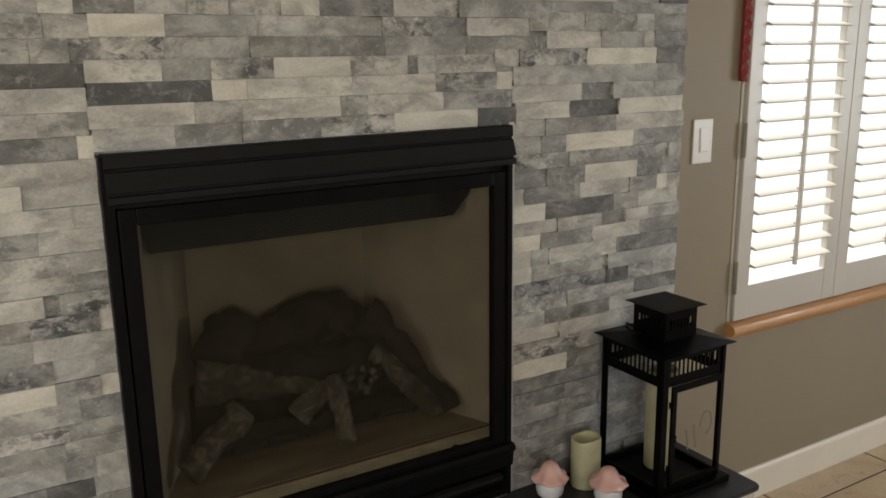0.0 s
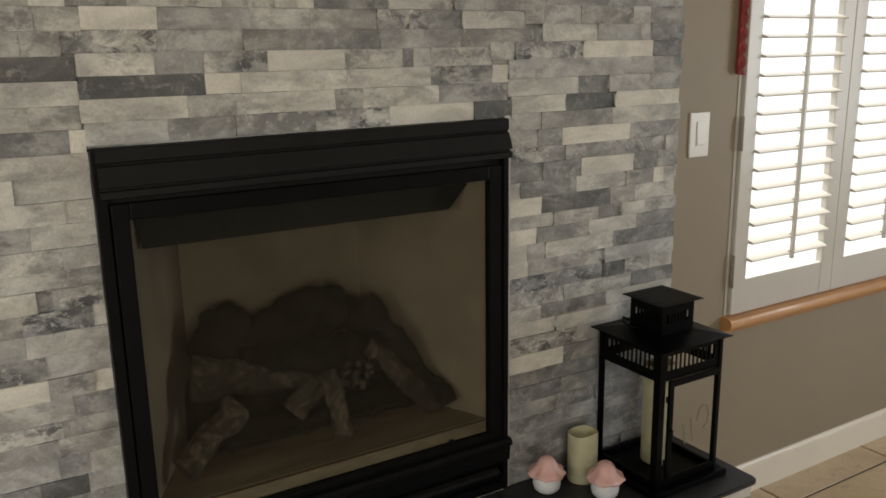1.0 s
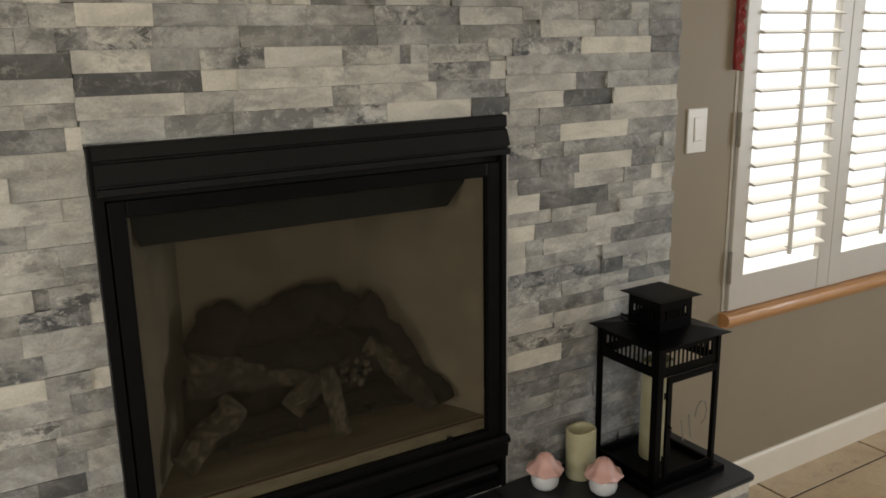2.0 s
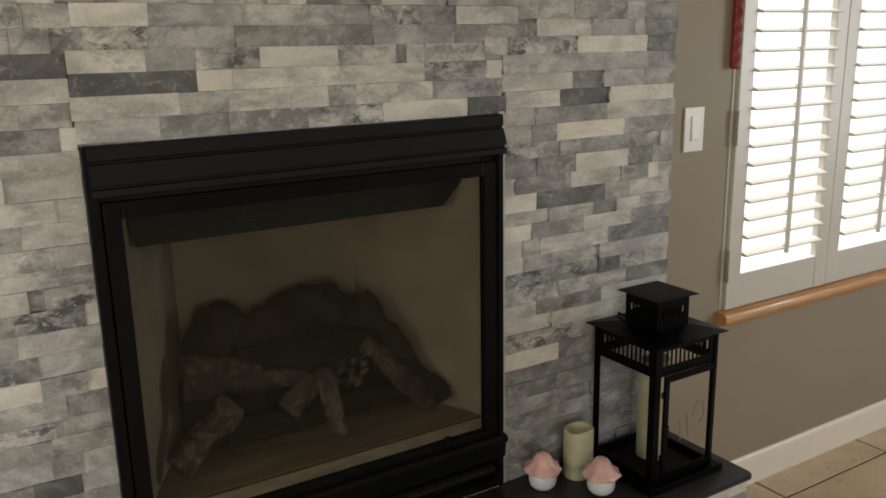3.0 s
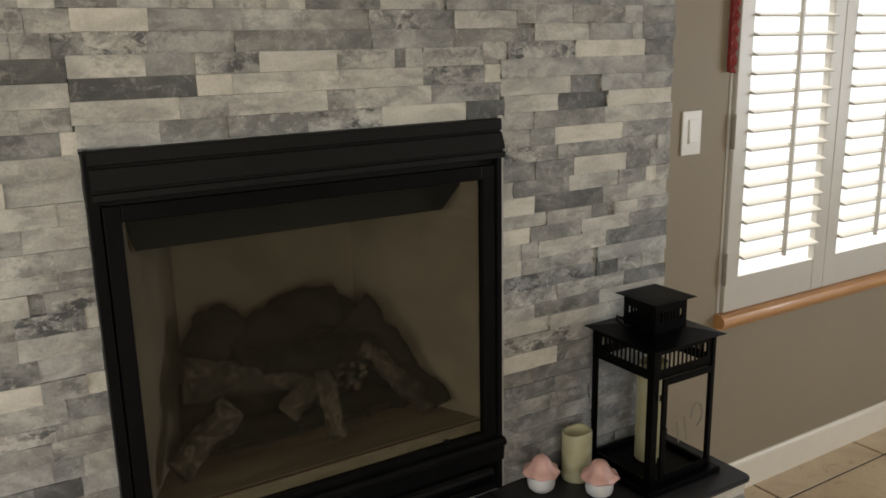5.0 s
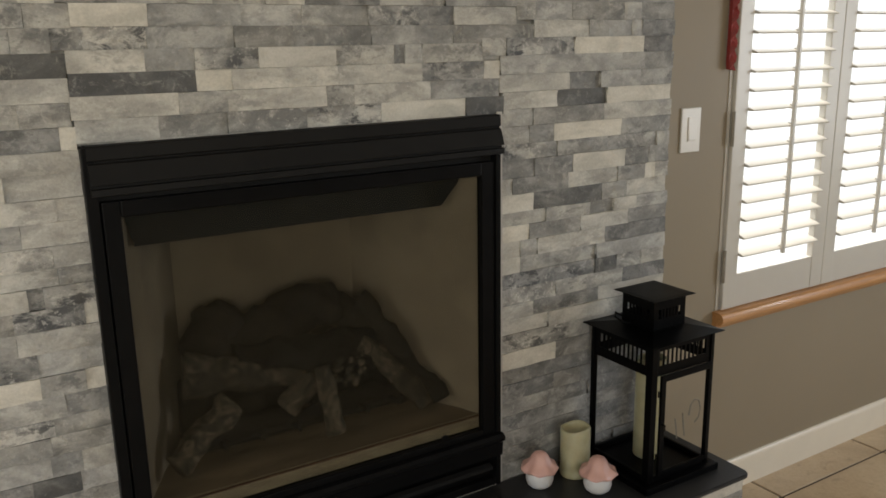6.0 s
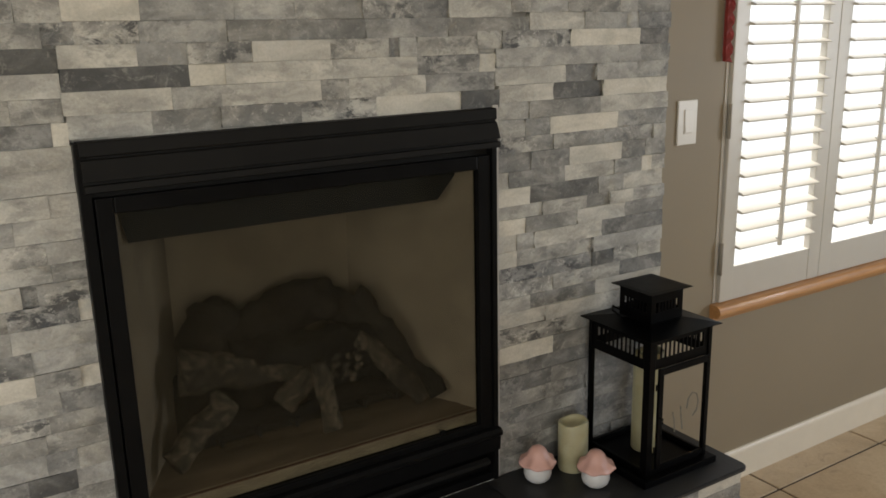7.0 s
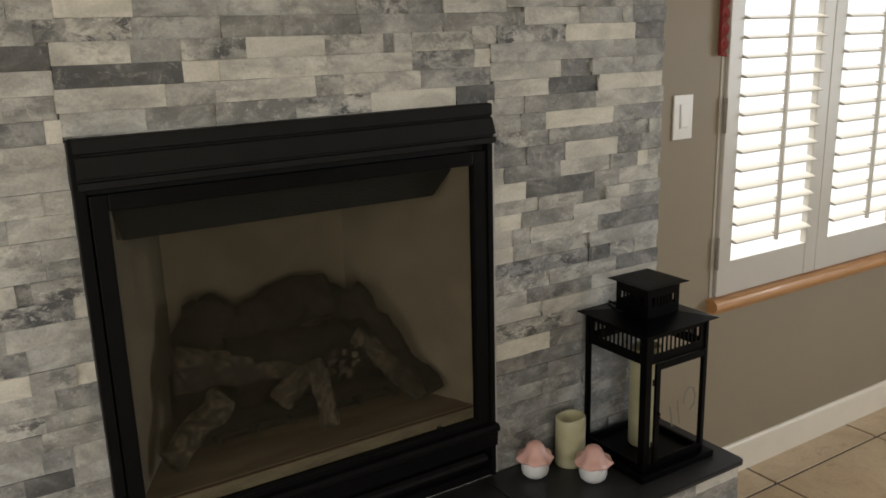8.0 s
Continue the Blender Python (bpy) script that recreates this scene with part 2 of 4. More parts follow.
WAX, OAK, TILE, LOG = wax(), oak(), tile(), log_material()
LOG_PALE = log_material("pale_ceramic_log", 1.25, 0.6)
LOG_DARKEST = log_material("darkest_ceramic_log", 0.10, 0.3)
GLASS_FIRE = glass("fireplace_glass", (0.605, 0.59, 0.545), 0.16, 0.017, 0.005)
GLASS_CLEAR = glass("lantern_glass", (0.81, 0.84, 0.745), 0.05, 0.05, 0.15)
GLASS_WINDOW = glass("window_glass", (0.97, 0.99, 0.98))
YARD = outdoors()


# ---- mesh helpers ----
def mesh_of(name, bm, mat, smooth=False):
    me = bpy.data.meshes.new(name)
    bmesh.ops.recalc_face_normals(bm, faces=bm.faces)
    for f in bm.faces:
        f.smooth = smooth
    bm.to_mesh(me)
    bm.free()
    for x in (mat if isinstance(mat, (list, tuple)) else (mat,)):
        me.materials.append(x)
    return me


def part(name, bm, mat, parent=None, label="", smooth=False, kind=""):
    ob = new(name, mesh_of(name, bm, mat, smooth))
    ob.parent = parent
    if parent:
        ob.matrix_parent_inverse = parent.matrix_basis.inverted()
    return tagged(ob, label, kind=kind)


def thing(name, place, label, category, group="", kind=""):
    ob = new(name)
    ob.empty_display_size = 0.05
    ob.matrix_basis = Matrix.Translation(place)
    return tagged(ob, label, category, group, kind)


def add_box(bm, x0, x1, y0, y1, z0, z1, bevel=0.0, seg=2, m=None):
    made = bmesh.ops.create_cube(bm, size=1.0)["verts"]
    for v in made:
        v.co = Vector(((x0 + x1) / 2 + v.co.x * (x1 - x0), (y0 + y1) / 2 + v.co.y * (y1 - y0), (z0 + z1) / 2 + v.co.z * (z1 - z0)))
    if bevel:
        edges = list({e for v in made for e in v.link_edges})
        out = bmesh.ops.bevel(bm, geom=edges, offset=bevel, segments=seg, affect="EDGES", profile=0.6)
        made = list({v for f in out["faces"] for v in f.verts} | {v for v in made if v.is_valid})
    if m:
        bmesh.ops.transform(bm, matrix=m, verts=made)
    return bm


def box(*a, **k):
    return add_box(bmesh.new(), *a, **k)


def add_profile(bm, outline, x0, x1):
    """An outline of (y, z) drawn out along x, with capped ends."""
    a = [bm.verts.new((x0, y, z)) for y, z in outline]
    b = [bm.verts.new((x1, y, z)) for y, z in outline]
    k = len(outline)
    for i in range(k):
        bm.faces.new((a[i], a[(i + 1) % k], b[(i + 1) % k], b[i]))
    bm.faces.new(a[::-1])
    bm.faces.new(b)
    return bm


def lathe(outline, cx, cy, seg=40, wave=None):
    """Turned form from (radius, z) pairs; wave(angle, i) scales radius and shifts z."""
    bm = bmesh.new()
    rings = []
    for i, (r, z) in enumerate(outline):
        ring = []
        for k in range(seg):
            a = 2 * math.pi * k / seg
            s, dz = wave(a, i) if wave else (1.0, 0.0)
            ring.append(bm.verts.new((cx + math.cos(a) * r * s, cy + math.sin(a) * r * s, z + dz)))
        rings.append(ring)
    for p, q in zip(rings, rings[1:]):
        for k in range(seg):
            bm.faces.new((p[k], p[(k + 1) % seg], q[(k + 1) % seg], q[k]))
    bm.faces.new(rings[0][::-1])
    bm.faces.new(rings[-1])
    return bm


def tube(points, radius, seg=10, taper=None, rough=0.0, seed=0):
    """A round bar through points; taper: radius factor along it; rough: uneven surface in metres."""
    bm = bmesh.new()
    pts = [Vector(p) for p in points]
    rings = []
    for i, p in enumerate(pts):
        d = (pts[min(i + 1, len(pts) - 1)] - pts[max(i - 1, 0)]).normalized()
        side = d.cross(Vector((0, 0, 1)) if abs(d.z) < 0.9 else Vector((0, 1, 0))).normalized()
        up = side.cross(d)
        r = radius * (taper(i / (len(pts) - 1)) if taper else 1)
        ring = []
        for k in range(seg):
            a = 2 * math.pi * k / seg
            off = side * math.cos(a) + up * math.sin(a)
            rr = r
            if rough:
                rr += rough * noise.noise((p + off * r) * 22 + Vector((seed * 7.3, 0, 0))) + rough * 0.5 * noise.noise((p + off * r) * 60)
            ring.append(bm.verts.new(p + off * rr))
        rings.append(ring)
    for p, q in zip(rings, rings[1:]):
        for k in range(seg):
            bm.faces.new((p[k], p[(k + 1) % seg], q[(k + 1) % seg], q[k]))
    bm.faces.new(rings[0][::-1])
    bm.faces.new(rings[-1])
    return bm


def line(a, b, n, sag=0.0, wobble=0.0, seed=0):
    a, b = Vector(a), Vector(b)
    out = []
    for i in range(n):
        t = i / (n - 1)
        p = a.lerp(b, t)
        p.z += sag * math.sin(math.pi * t)
        if wobble:
            p += Vector((noise.noise((t * 3, seed, 0)), noise.noise((t * 3, seed, 5)), noise.noise((t * 3, seed, 9)))) * wobble
        out.append(p)
    return out


# ---- the room ----
BACK = 0.229            # the window wall
LEFT, RIGHT, REAR, TOP = -2.6, 4.4, -4.2, 2.44
BX0, BX1 = -0.235, 1.520  # the chimney breast
HX0, HX1, HY, HZ = -0.245, 1.534, -0.281, 0.467  # the hearth
FX0, FX1, FZ0, FZ1 = 0.258, 1.034, 0.470, 1.279   # the fireplace
WX0, WX1, WZ0, WZ1 = 2.003, 3.436, 0.620, 2.095       # the shuttered window


def structure(name, bm, mat, label, category):
    ob = part(name, bm, mat, label=label, kind="structure")
    return tagged(ob, category=category)


def wall_with_opening_y(name, y0, y1, x0, x1, ox0, ox1, oz0, oz1, label):
    bm = bmesh.new()
    add_box(bm, x0, ox0, y0, y1, 0, TOP)
    add_box(bm, ox1, x1, y0, y1, 0, TOP)
    add_box(bm, ox0, ox1, y0, y1, 0, oz0)
    add_box(bm, ox0, ox1, y0, y1, oz1, TOP)
    return structure(name, bm, TAUPE, label, "wall")


slab = box(LEFT, RIGHT, REAR, BACK + 0.15, -0.10, -0.004)
add_box(slab, LEFT, BX1 - 0.1, BACK + 0.15, BACK + 0.45, -0.10, -0.004)
structure("floor", slab, GROUT, "tiled floor with dark brown grout", "floor")
slab = box(LEFT - 0.1, RIGHT + 0.1, REAR - 0.15, BACK + 0.15, TOP, TOP + 0.1)
add_box(slab, LEFT - 0.1, BX1 - 0.1, BACK + 0.15, BACK + 0.45, TOP, TOP + 0.1)
structure("ceiling", slab, CEILING, "plain white ceiling", "ceiling")
wall_with_opening_y("wall_window", BACK, BACK + 0.15, BX1 - 0.1, RIGHT, WX0, WX1, WZ0, WZ1, "matte taupe painted wall behind the fireplace breast")
structure("wall_alcove", box(LEFT, BX1 - 0.1, BACK + 0.35, BACK + 0.45, -0.05, TOP), TAUPE, "taupe painted wall beside the chimney breast", "wall")
wall_with_opening_y("wall_rear", REAR - 0.15, REAR, LEFT, RIGHT, -2.05, 0.15, 1.14, 2.30, "taupe painted wall with a wide window opening")
bm = bmesh.new()
for y0, y1, z0, z1 in ((REAR, -2.6, -0.05, TOP), (-0.9, BACK + 0.45, -0.05, TOP), (-2.6, -0.9, -0.05, 0.98), (-2.6, -0.9, 2.26, TOP)):
    add_box(bm, LEFT - 0.1, LEFT, y0, y1, z0, z1)
structure("wall_side_left", bm, TAUPE, "taupe side wall with a tall window opening", "wall")
bm = bmesh.new()
for y0, y1, z0, z1 in ((REAR, -2.4, 0, TOP), (-1.0, BACK + 0.15, 0, TOP), (-2.4, -1.0, 0, 0.75), (-2.4, -1.0, 1.95, TOP)):
    add_box(bm, RIGHT, RIGHT + 0.1, y0, y1, z0 - (0.05 if z0 == 0 else 0), z1)
structure("wall_side_right", bm, TAUPE, "taupe side wall with a window opening", "wall")

# baseboard with a rounded upper edge
bm = add_profile(bmesh.new(), ((BACK, 0.0), (BACK - 0.012, 0.0), (BACK - 0.012, 0.092), (BACK - 0.010, 0.100), (BACK - 0.006, 0.1045), (BACK, 0.1055)), BX1, RIGHT)
structure("baseboard", bm, WHITE, "cream-white painted baseboard with a rounded top edge", "baseboard")

# ground outside and the bright yard seen between the louvers
structure("ground", box(-30, 40, BACK + 0.16, 60, -0.4, -0.3), simple("pale_patio", (0.5, 0.48, 0.44), 0.9, scale=2), "pale sunlit patio outside the window", "ground")
structure("backdrop", box(-1, 9, 2.6, 2.7, -0.3, 2.0), YARD, "overexposed bright yard outside the window", "backdrop")

# ---- chimney breast, fireplace opening cut through ----
bm = bmesh.new()
add_box(bm, BX0, FX0 + 0.012, 0.013, 0.567, 0, TOP)
add_box(bm, FX1 - 0.012, BX1 - 0.004, 0.013, 0.567, 0, TOP)
add_box(bm, FX0 + 0.012, FX1 - 0.012, 0.013, 0.567, FZ1 - 0.01, TOP)
add_box(bm, FX0 + 0.012, FX1 - 0.012, 0.013, 0.567, 0, FZ0 - 0.01)
add_box(bm, FX0 + 0.012, FX1 - 0.012, 0.42, 0.567, FZ0 - 0.01, FZ1 - 0.01)
breast = structure("chimney_breast", bm, MORTAR, "chimney breast clad in split-face grey marble ledger stone", "chimney breast")

# ---- hearth ----
bm = box(HX0 + 0.014, HX1 - 0.012, HY + 0.020, 0.012, 0, HZ - 0.010)
hearth = structure("hearth", bm, MORTAR, "raised hearth, slate slab over grey ledger stone", "hearth")
for x0, x1 in ((HX0, 0.3997), (0.4003, 1.0), (1.0006, HX1)):
    b2 = bmesh.new()
    add_box(b2, x0, x1, HY, -0.001, HZ - 0.009, HZ)
    if x1 == HX1:
        edge = [e for e in b2.edges if all(abs(v.co.x - x1) < 1e-5 and abs(v.co.y - HY) < 1e-5 for v in e.verts)]
        bmesh.ops.bevel(b2, geom=edge, offset=0.020, segments=6, affect="EDGES", profile=0.5)
    bmesh.ops.bevel(b2, geom=[e for e in b2.edges if all(v.co.z > HZ - 1e-4 for v in e.verts)], offset=0.0025, segments=2, affect="EDGES")
    part("slab", b2, SLATE, hearth, "dark charcoal slate slab")
part("caulk_line", add_profile(bmesh.new(), ((-0.001, HZ), (-0.006, HZ), (-0.005, HZ + 0.002), (-0.001, HZ + 0.005)), 0.27, FX1 - 0.002), CAULK, hearth, "white bead of caulk")


part("edge_joint", box(FX1 - 0.0035, FX1 + 0.0095, -0.005, 0.012, HZ + 0.001, FZ1 + 0.004, bevel=0.0015), simple("edge_joint_grey", (0.38, 0.365, 0.33), 0.8, scale=30, vary=0.2, bump=0.3), breast, "grey filled joint beside the fireplace")

# ---- gas fireplace ----
fire = thing("gas_fireplace", ((FX0 + FX1) / 2, 0, FZ0), "black gas fireplace with glass front and ceramic logs, unlit", "fireplace")
YF = -0.016
# outer frame: side flanges and deep returns behind them
for x0, x1, front, top in ((FX0 - 0.004, FX0 + 0.014, 0.004, FZ1 - 0.007), (FX1 - 0.016, FX1 - 0.004, 0.003, FZ1 - 0.075)):
    part("side_flange", box(x0, x1, YF - front, 0.06, FZ0 + 0.004, top, bevel=0.002), BLACK_SATIN, fire)
part("top_flange", box(FX0 + 0.014, FX1 - 0.014, 0.0, 0.06, FZ1 - 0.11, FZ1 - 0.02), BLACK, fire)
# hood with a flat head, a groove, a flaring face and a turned-in lip
hood = [(0.012, FZ1), (YF - 0.004, FZ1), (YF - 0.006, FZ1 - 0.002), (YF - 0.007, FZ1 - 0.021), (YF - 0.002, FZ1 - 0.0235), (YF - 0.002, FZ1 - 0.026),
        (YF - 0.008, FZ1 - 0.028), (YF - 0.018, FZ1 - 0.055), (YF - 0.019, FZ1 - 0.058), (YF - 0.010, FZ1 - 0.060), (YF - 0.010, FZ1 - 0.064), (YF - 0.018, FZ1 - 0.065),
        (YF - 0.019, FZ1 - 0.075), (YF - 0.012, FZ1 - 0.077), (0.012, FZ1 - 0.077)]
hood_bm = add_profile(bmesh.new(), hood, FX0 + 0.003, FX1 - 0.007)
for v in hood_bm.verts:  # the hood hangs a little lower at one end
    v.co.z -= 0.0045 * (FX1 - v.co.x) / (FX1 - FX0)
part("hood", hood_bm, BLACK, fire, "black bevelled top hood")
part("vent_gap", box(FX0 + 0.014, FX1 - 0.014, 0.004, 0.012, FZ1 - 0.096, FZ1 - 0.074), HOODMETAL, fire)

# glazed door
DX0, DX1, DZ0, DZ1 = FX0 + 0.017, FX1 - 0.017, 0.598, 1.187
GX0, GX1, GZ0, GZ1 = 0.303, 0.986, 0.6135, 1.160
door = part("door_frame", box(DX0, GX0, YF, YF + 0.020, DZ0, DZ1, bevel=0.003), BLACK_SATIN, fire, "black enamelled door frame")
for a in ((GX1, DX1, DZ0, DZ1), (GX0, GX1, GZ1, DZ1), (GX0, GX1, DZ0, GZ0)):
    part("door_rail", box(a[0], a[1], YF + 0.0005, YF + 0.020, a[2], a[3], bevel=0.003), BLACK_SATIN, fire)
pane = part("glass_pane", box(GX0 - 0.004, GX1 + 0.004, YF + 0.010, YF + 0.014, GZ0 - 0.004, GZ1 + 0.004), GLASS_FIRE, fire, "smoky heat-resistant glass")
pane.visible_shadow = False

# lower panel with its ledge and louvre bar
low = [(0.012, 0.600), (YF - 0.014, 0.600), (YF - 0.020, 0.594), (YF - 0.020, 0.586), (YF - 0.012, 0.580), (YF - 0.010, 0.548), (0.012, 0.548)]
part("lower_panel", add_profile(bmesh.new(), low, FX0 + 0.001, FX1 - 0.005), BLACK_SATIN, fire, "black lower access panel")
# the bar's lighter black stands in for the reflection along it
part("louvre_bar", add_profile(bmesh.new(), ((YF + 0.004, 0.530), (YF - 0.008, 0.527), (YF - 0.009, 0.519), (YF + 0.002, 0.514)), FX0 + 0.016, FX1 - 0.03), BLACK, fire)
part("lower_recess", box(FX0 + 0.012, FX1 - 0.012, 0.006, 0.012, FZ0 + 0.002, 0.550), BLACK_SATIN, fire)
part("kick_strip", box(FX0 + 0.014, FX1 - 0.014, YF + 0.004, 0.006, FZ0 + 0.001, 0.490, bevel=0.002), BLACK_SATIN, fire)

part("latch_knob", box(0.882, 0.894, YF - 0.005, YF + 0.001, 0.618, 0.628, bevel=0.002), BLACK_SATIN, fire)

# firebox: floor, splayed sides, back, top, and the dark baffle across the top
KX0, KX1, KY, KZ = 0.445, 0.842, 0.300, 0.644


def slab_between(a, b, z0, z1, thick):
    a, b = Vector((*a, 0)), Vector((*b, 0))
    side = (b - a).normalized().cross(Vector((0, 0, 1))) * thick
    bm = bmesh.new()
    low4 = [bm.verts.new((p.x, p.y, z0)) for p in (a, b, b + side, a + side)]
    top4 = [bm.verts.new((p.x, p.y, z1)) for p in (a, b, b + side, a + side)]
    for i in range(4):
        bm.faces.new((low4[i], low4[(i + 1) % 4], top4[(i + 1) % 4], top4[i]))
    bm.faces.new(low4[::-1])
    bm.faces.new(top4)
    return bm


part("back_panel", box(KX0 - 0.01, KX1 + 0.01, KY, KY + 0.02, KZ - 0.03, 1.19), BRICKBACK, fire, "tan refractory panel")
part("side_panel", slab_between((GX1 + 0.004, 0.008), (KX1, KY), KZ - 0.03, 1.19, 0.02), BRICKBACK, fire, "tan refractory panel")
part("side_panel", slab_between((KX0, KY), (GX0 - 0.004, 0.008), KZ - 0.03, 1.19, 0.02), BRICKBACK, fire, "tan refractory panel")
part("firebox_top", box(GX0 - 0.02, GX1 + 0.02, 0.008, KY + 0.02, 1.19, 1.20), HOODMETAL, fire)
bm = bmesh.new()
n, m2 = 26, 8
grid = [[bm.verts.new((GX0 - 0.004 + (GX1 - GX0 + 0.008) * i / n, 0.010 + (KY - 0.012) * j / m2,
                       KZ + 0.004 * noise.noise((i * 0.7, j * 0.9, 3)) - (0.004 if j == 0 else 0))) for i in range(n + 1)] for j in range(m2 + 1)]
for j in range(m2):
    for i in range(n):
        bm.faces.new((grid[j][i], grid[j][i + 1], grid[j + 1][i + 1], grid[j + 1][i]))
part("firebox_floor", bm, EMBER, fire, "sandy ember bed", smooth=True)
part("floor_lip", box(GX0 - 0.004, GX1 + 0.004, 0.004, 0.012, 0.604, KZ - 0.003, bevel=0.002), simple("pale_lip", (0.31, 0.27, 0.19), 0.7, scale=40, vary=0.35, stretch=(0.3, 1.0, 1.0)), fire, "pale front lip of the firebox")
part("lip_edge", box(GX0 - 0.002, GX1 + 0.002, 0.001, 0.0035, KZ - 0.006, KZ - 0.002, bevel=0.0008), simple("rusty_edge", (0.10, 0.045, 0.024), 0.8, scale=50, vary=0.4), fire, "rusty edge of the front lip")
# baffle with clipped lower corners
bm = bmesh.new()
pts = [(0.318, 1.19), (0.318, 1.150), (0.330, 1.098), (0.928, 1.098), (0.976, 1.150), (0.976, 1.19)]
f0 = [bm.verts.new((x, 0.046, z)) for x, z in pts]
f1 = [bm.verts.new((x, 0.050, z)) for x, z in pts]
bm.faces.new(f0)
bm.faces.new(f1[::-1])
for i in range(len(pts)):
    bm.faces.new((f0[i], f0[(i + 1) % 6], f1[(i + 1) % 6], f1[i]))
part("baffle", bm, HOODMETAL, fire, "dark steel baffle with clipped corners")

# ceramic logs and burner
FRONT_LOGS = (  # start, end, radius, sag, thickness at the two ends
    ((0.362, 0.064, 0.678), (0.482, 0.095, 0.760), 0.026, 0.002, 0.95, 1.05),
    ((0.668, 0.085, 0.795), (0.676, 0.052, 0.662), 0.018, 0.002, 0.85, 1.0),
    ((0.600, 0.112, 0.716), (0.658, 0.092, 0.772), 0.022, 0.002, 1.15, 0.8),
    ((0.412, 0.155, 0.812), (0.640, 0.118, 0.765), 0.040, 0.006, 1.10, 0.36),
    ((0.778, 0.140, 0.808), (0.905, 0.080, 0.668), 0.021, 0.006, 0.9, 1.0),
)
REAR_LOGS = (
    ((0.800, 0.205, 0.872), (0.915, 0.095, 0.672), 0.030, 0.022, 1.1, 0.7),
    ((0.455, 0.160, 0.862), (0.520, 0.255, 0.868), 0.050, 0.004, 0.95, 1.0),
    ((0.500, 0.215, 0.828), (0.755, 0.225, 0.882), 0.046, 0.006, 0.85, 1.12),
    ((0.735, 0.225, 0.885), (0.845, 0.200, 0.800), 0.036, 0.006, 1.0, 0.9),
    ((0.520, 0.165, 0.800), (0.810, 0.165, 0.780), 0.050, 0.004, 0.9, 0.85),
    ((0.420, 0.225, 0.715), (0.850, 0.225, 0.720), 0.062, 0.004, 1.0, 1.0),
    ((0.430, 0.130, 0.690), (0.880, 0.130, 0.676), 0.022, 0.004, 1.0, 0.9),
    ((0.845, 0.165, 0.770), (0.935, 0.070, 0.668), 0.026, 0.010, 1.1, 0.8),
)
# pale logs in front, darker copies behind, the darkest for the lower rear
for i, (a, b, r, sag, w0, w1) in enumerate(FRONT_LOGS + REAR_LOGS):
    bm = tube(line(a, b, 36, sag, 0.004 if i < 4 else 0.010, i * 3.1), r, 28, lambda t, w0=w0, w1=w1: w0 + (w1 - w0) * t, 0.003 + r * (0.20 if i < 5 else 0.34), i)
    part("log", bm, LOG_PALE if i < 5 else LOG_DARKEST if i > 8 else LOG, fire, "pale bark-textured ceramic log" if i < 5 else "dark ceramic log", smooth=True)
bm = tube(line((0.40, 0.13, 0.668), (0.90, 0.13, 0.668), 3), 0.012, 10)
part("burner_tube", bm, GRATE, fire)
for i in range(6):
    x = 0.46 + i * 0.075
    part("grate_bar", tube([(x, 0.07, 0.700), (x, 0.075, 0.680), (x, 0.14, 0.678), (x, 0.24, 0.682)], 0.005, 6), GRATE, fire)
rnd = random.Random(5)
bm = bmesh.new()
for i in range(34):
    c = Vector((rnd.uniform(0.695, 0.768), rnd.uniform(0.085, 0.110), rnd.uniform(0.742, 0.800)))
    made = bmesh.ops.create_icosphere(bm, subdivisions=1, radius=rnd.uniform(0.003, 0.008))["verts"]
    for v in made:
        v.co = v.co * (1 + 0.35 * noise.noise(v.co * 200 + c * 30)) + c
part("ember_chips", bm, LOG_PALE, fire, kind="stuff")


# ---- window: casing, shutters, sill, glass ----
casing = structure("window_1", box(WX0 - 0.012, WX0 - 0.0005, BACK - 0.003, BACK, 0.628, 2.10, bevel=0.0012), SHUTTER, "window with white shutter frame", "window")
part("frame_side", box(WX1 + 0.0005, WX1 + 0.012, BACK - 0.003, BACK, 0.628, 2.10, bevel=0.0012), SHUTTER, casing)
part("frame_head", box(WX0 - 0.012, WX1 + 0.012, BACK - 0.003, BACK, 2.10, 2.13, bevel=0.002), SHUTTER, casing)
for x0, x1, z0, z1 in ((WX0, WX0 + 0.04, WZ0, WZ1), (WX1 - 0.04, WX1, WZ0, WZ1), (WX0 + 0.04, WX1 - 0.04, WZ0, WZ0 + 0.04), (WX0 + 0.04, WX1 - 0.04, WZ1 - 0.04, WZ1)):
    part("sash", box(x0, x1, BACK + 0.095, BACK + 0.135, z0, z1, bevel=0.003), WHITE, casing)
pane = part("pane", box(WX0 + 0.036, WX1 - 0.036, BACK + 0.110, BACK + 0.116, WZ0 + 0.036, WZ1 - 0.036), GLASS_WINDOW, casing)
pane.visible_shadow = False

sill_outline = [(BACK + 0.090, 0.626)]
for i in range(9):
    a = radians(90 + 180 * i / 8)
    sill_outline.append((BACK - 0.022 + 0.0195 * math.cos(a), 0.6065 + 0.0195 * math.sin(a)))
sill_outline += [(BACK - 0.016, 0.587), (BACK - 0.013, 0.578), (BACK - 0.009, 0.572), (BACK - 0.001, 0.571), (BACK - 0.001, 0.600), (BACK + 0.090, 0.600)]
sill = part("window_sill", add_profile(bmesh.new(), sill_outline, 1.982, 3.50), OAK, smooth=False)
tagged(sill, "honey oak window sill with a rounded nose", "window sill", kind="structure")

SY0, SY1 = BACK - 0.014, BACK + 0.009   # shutter leaf
LOUVER = []
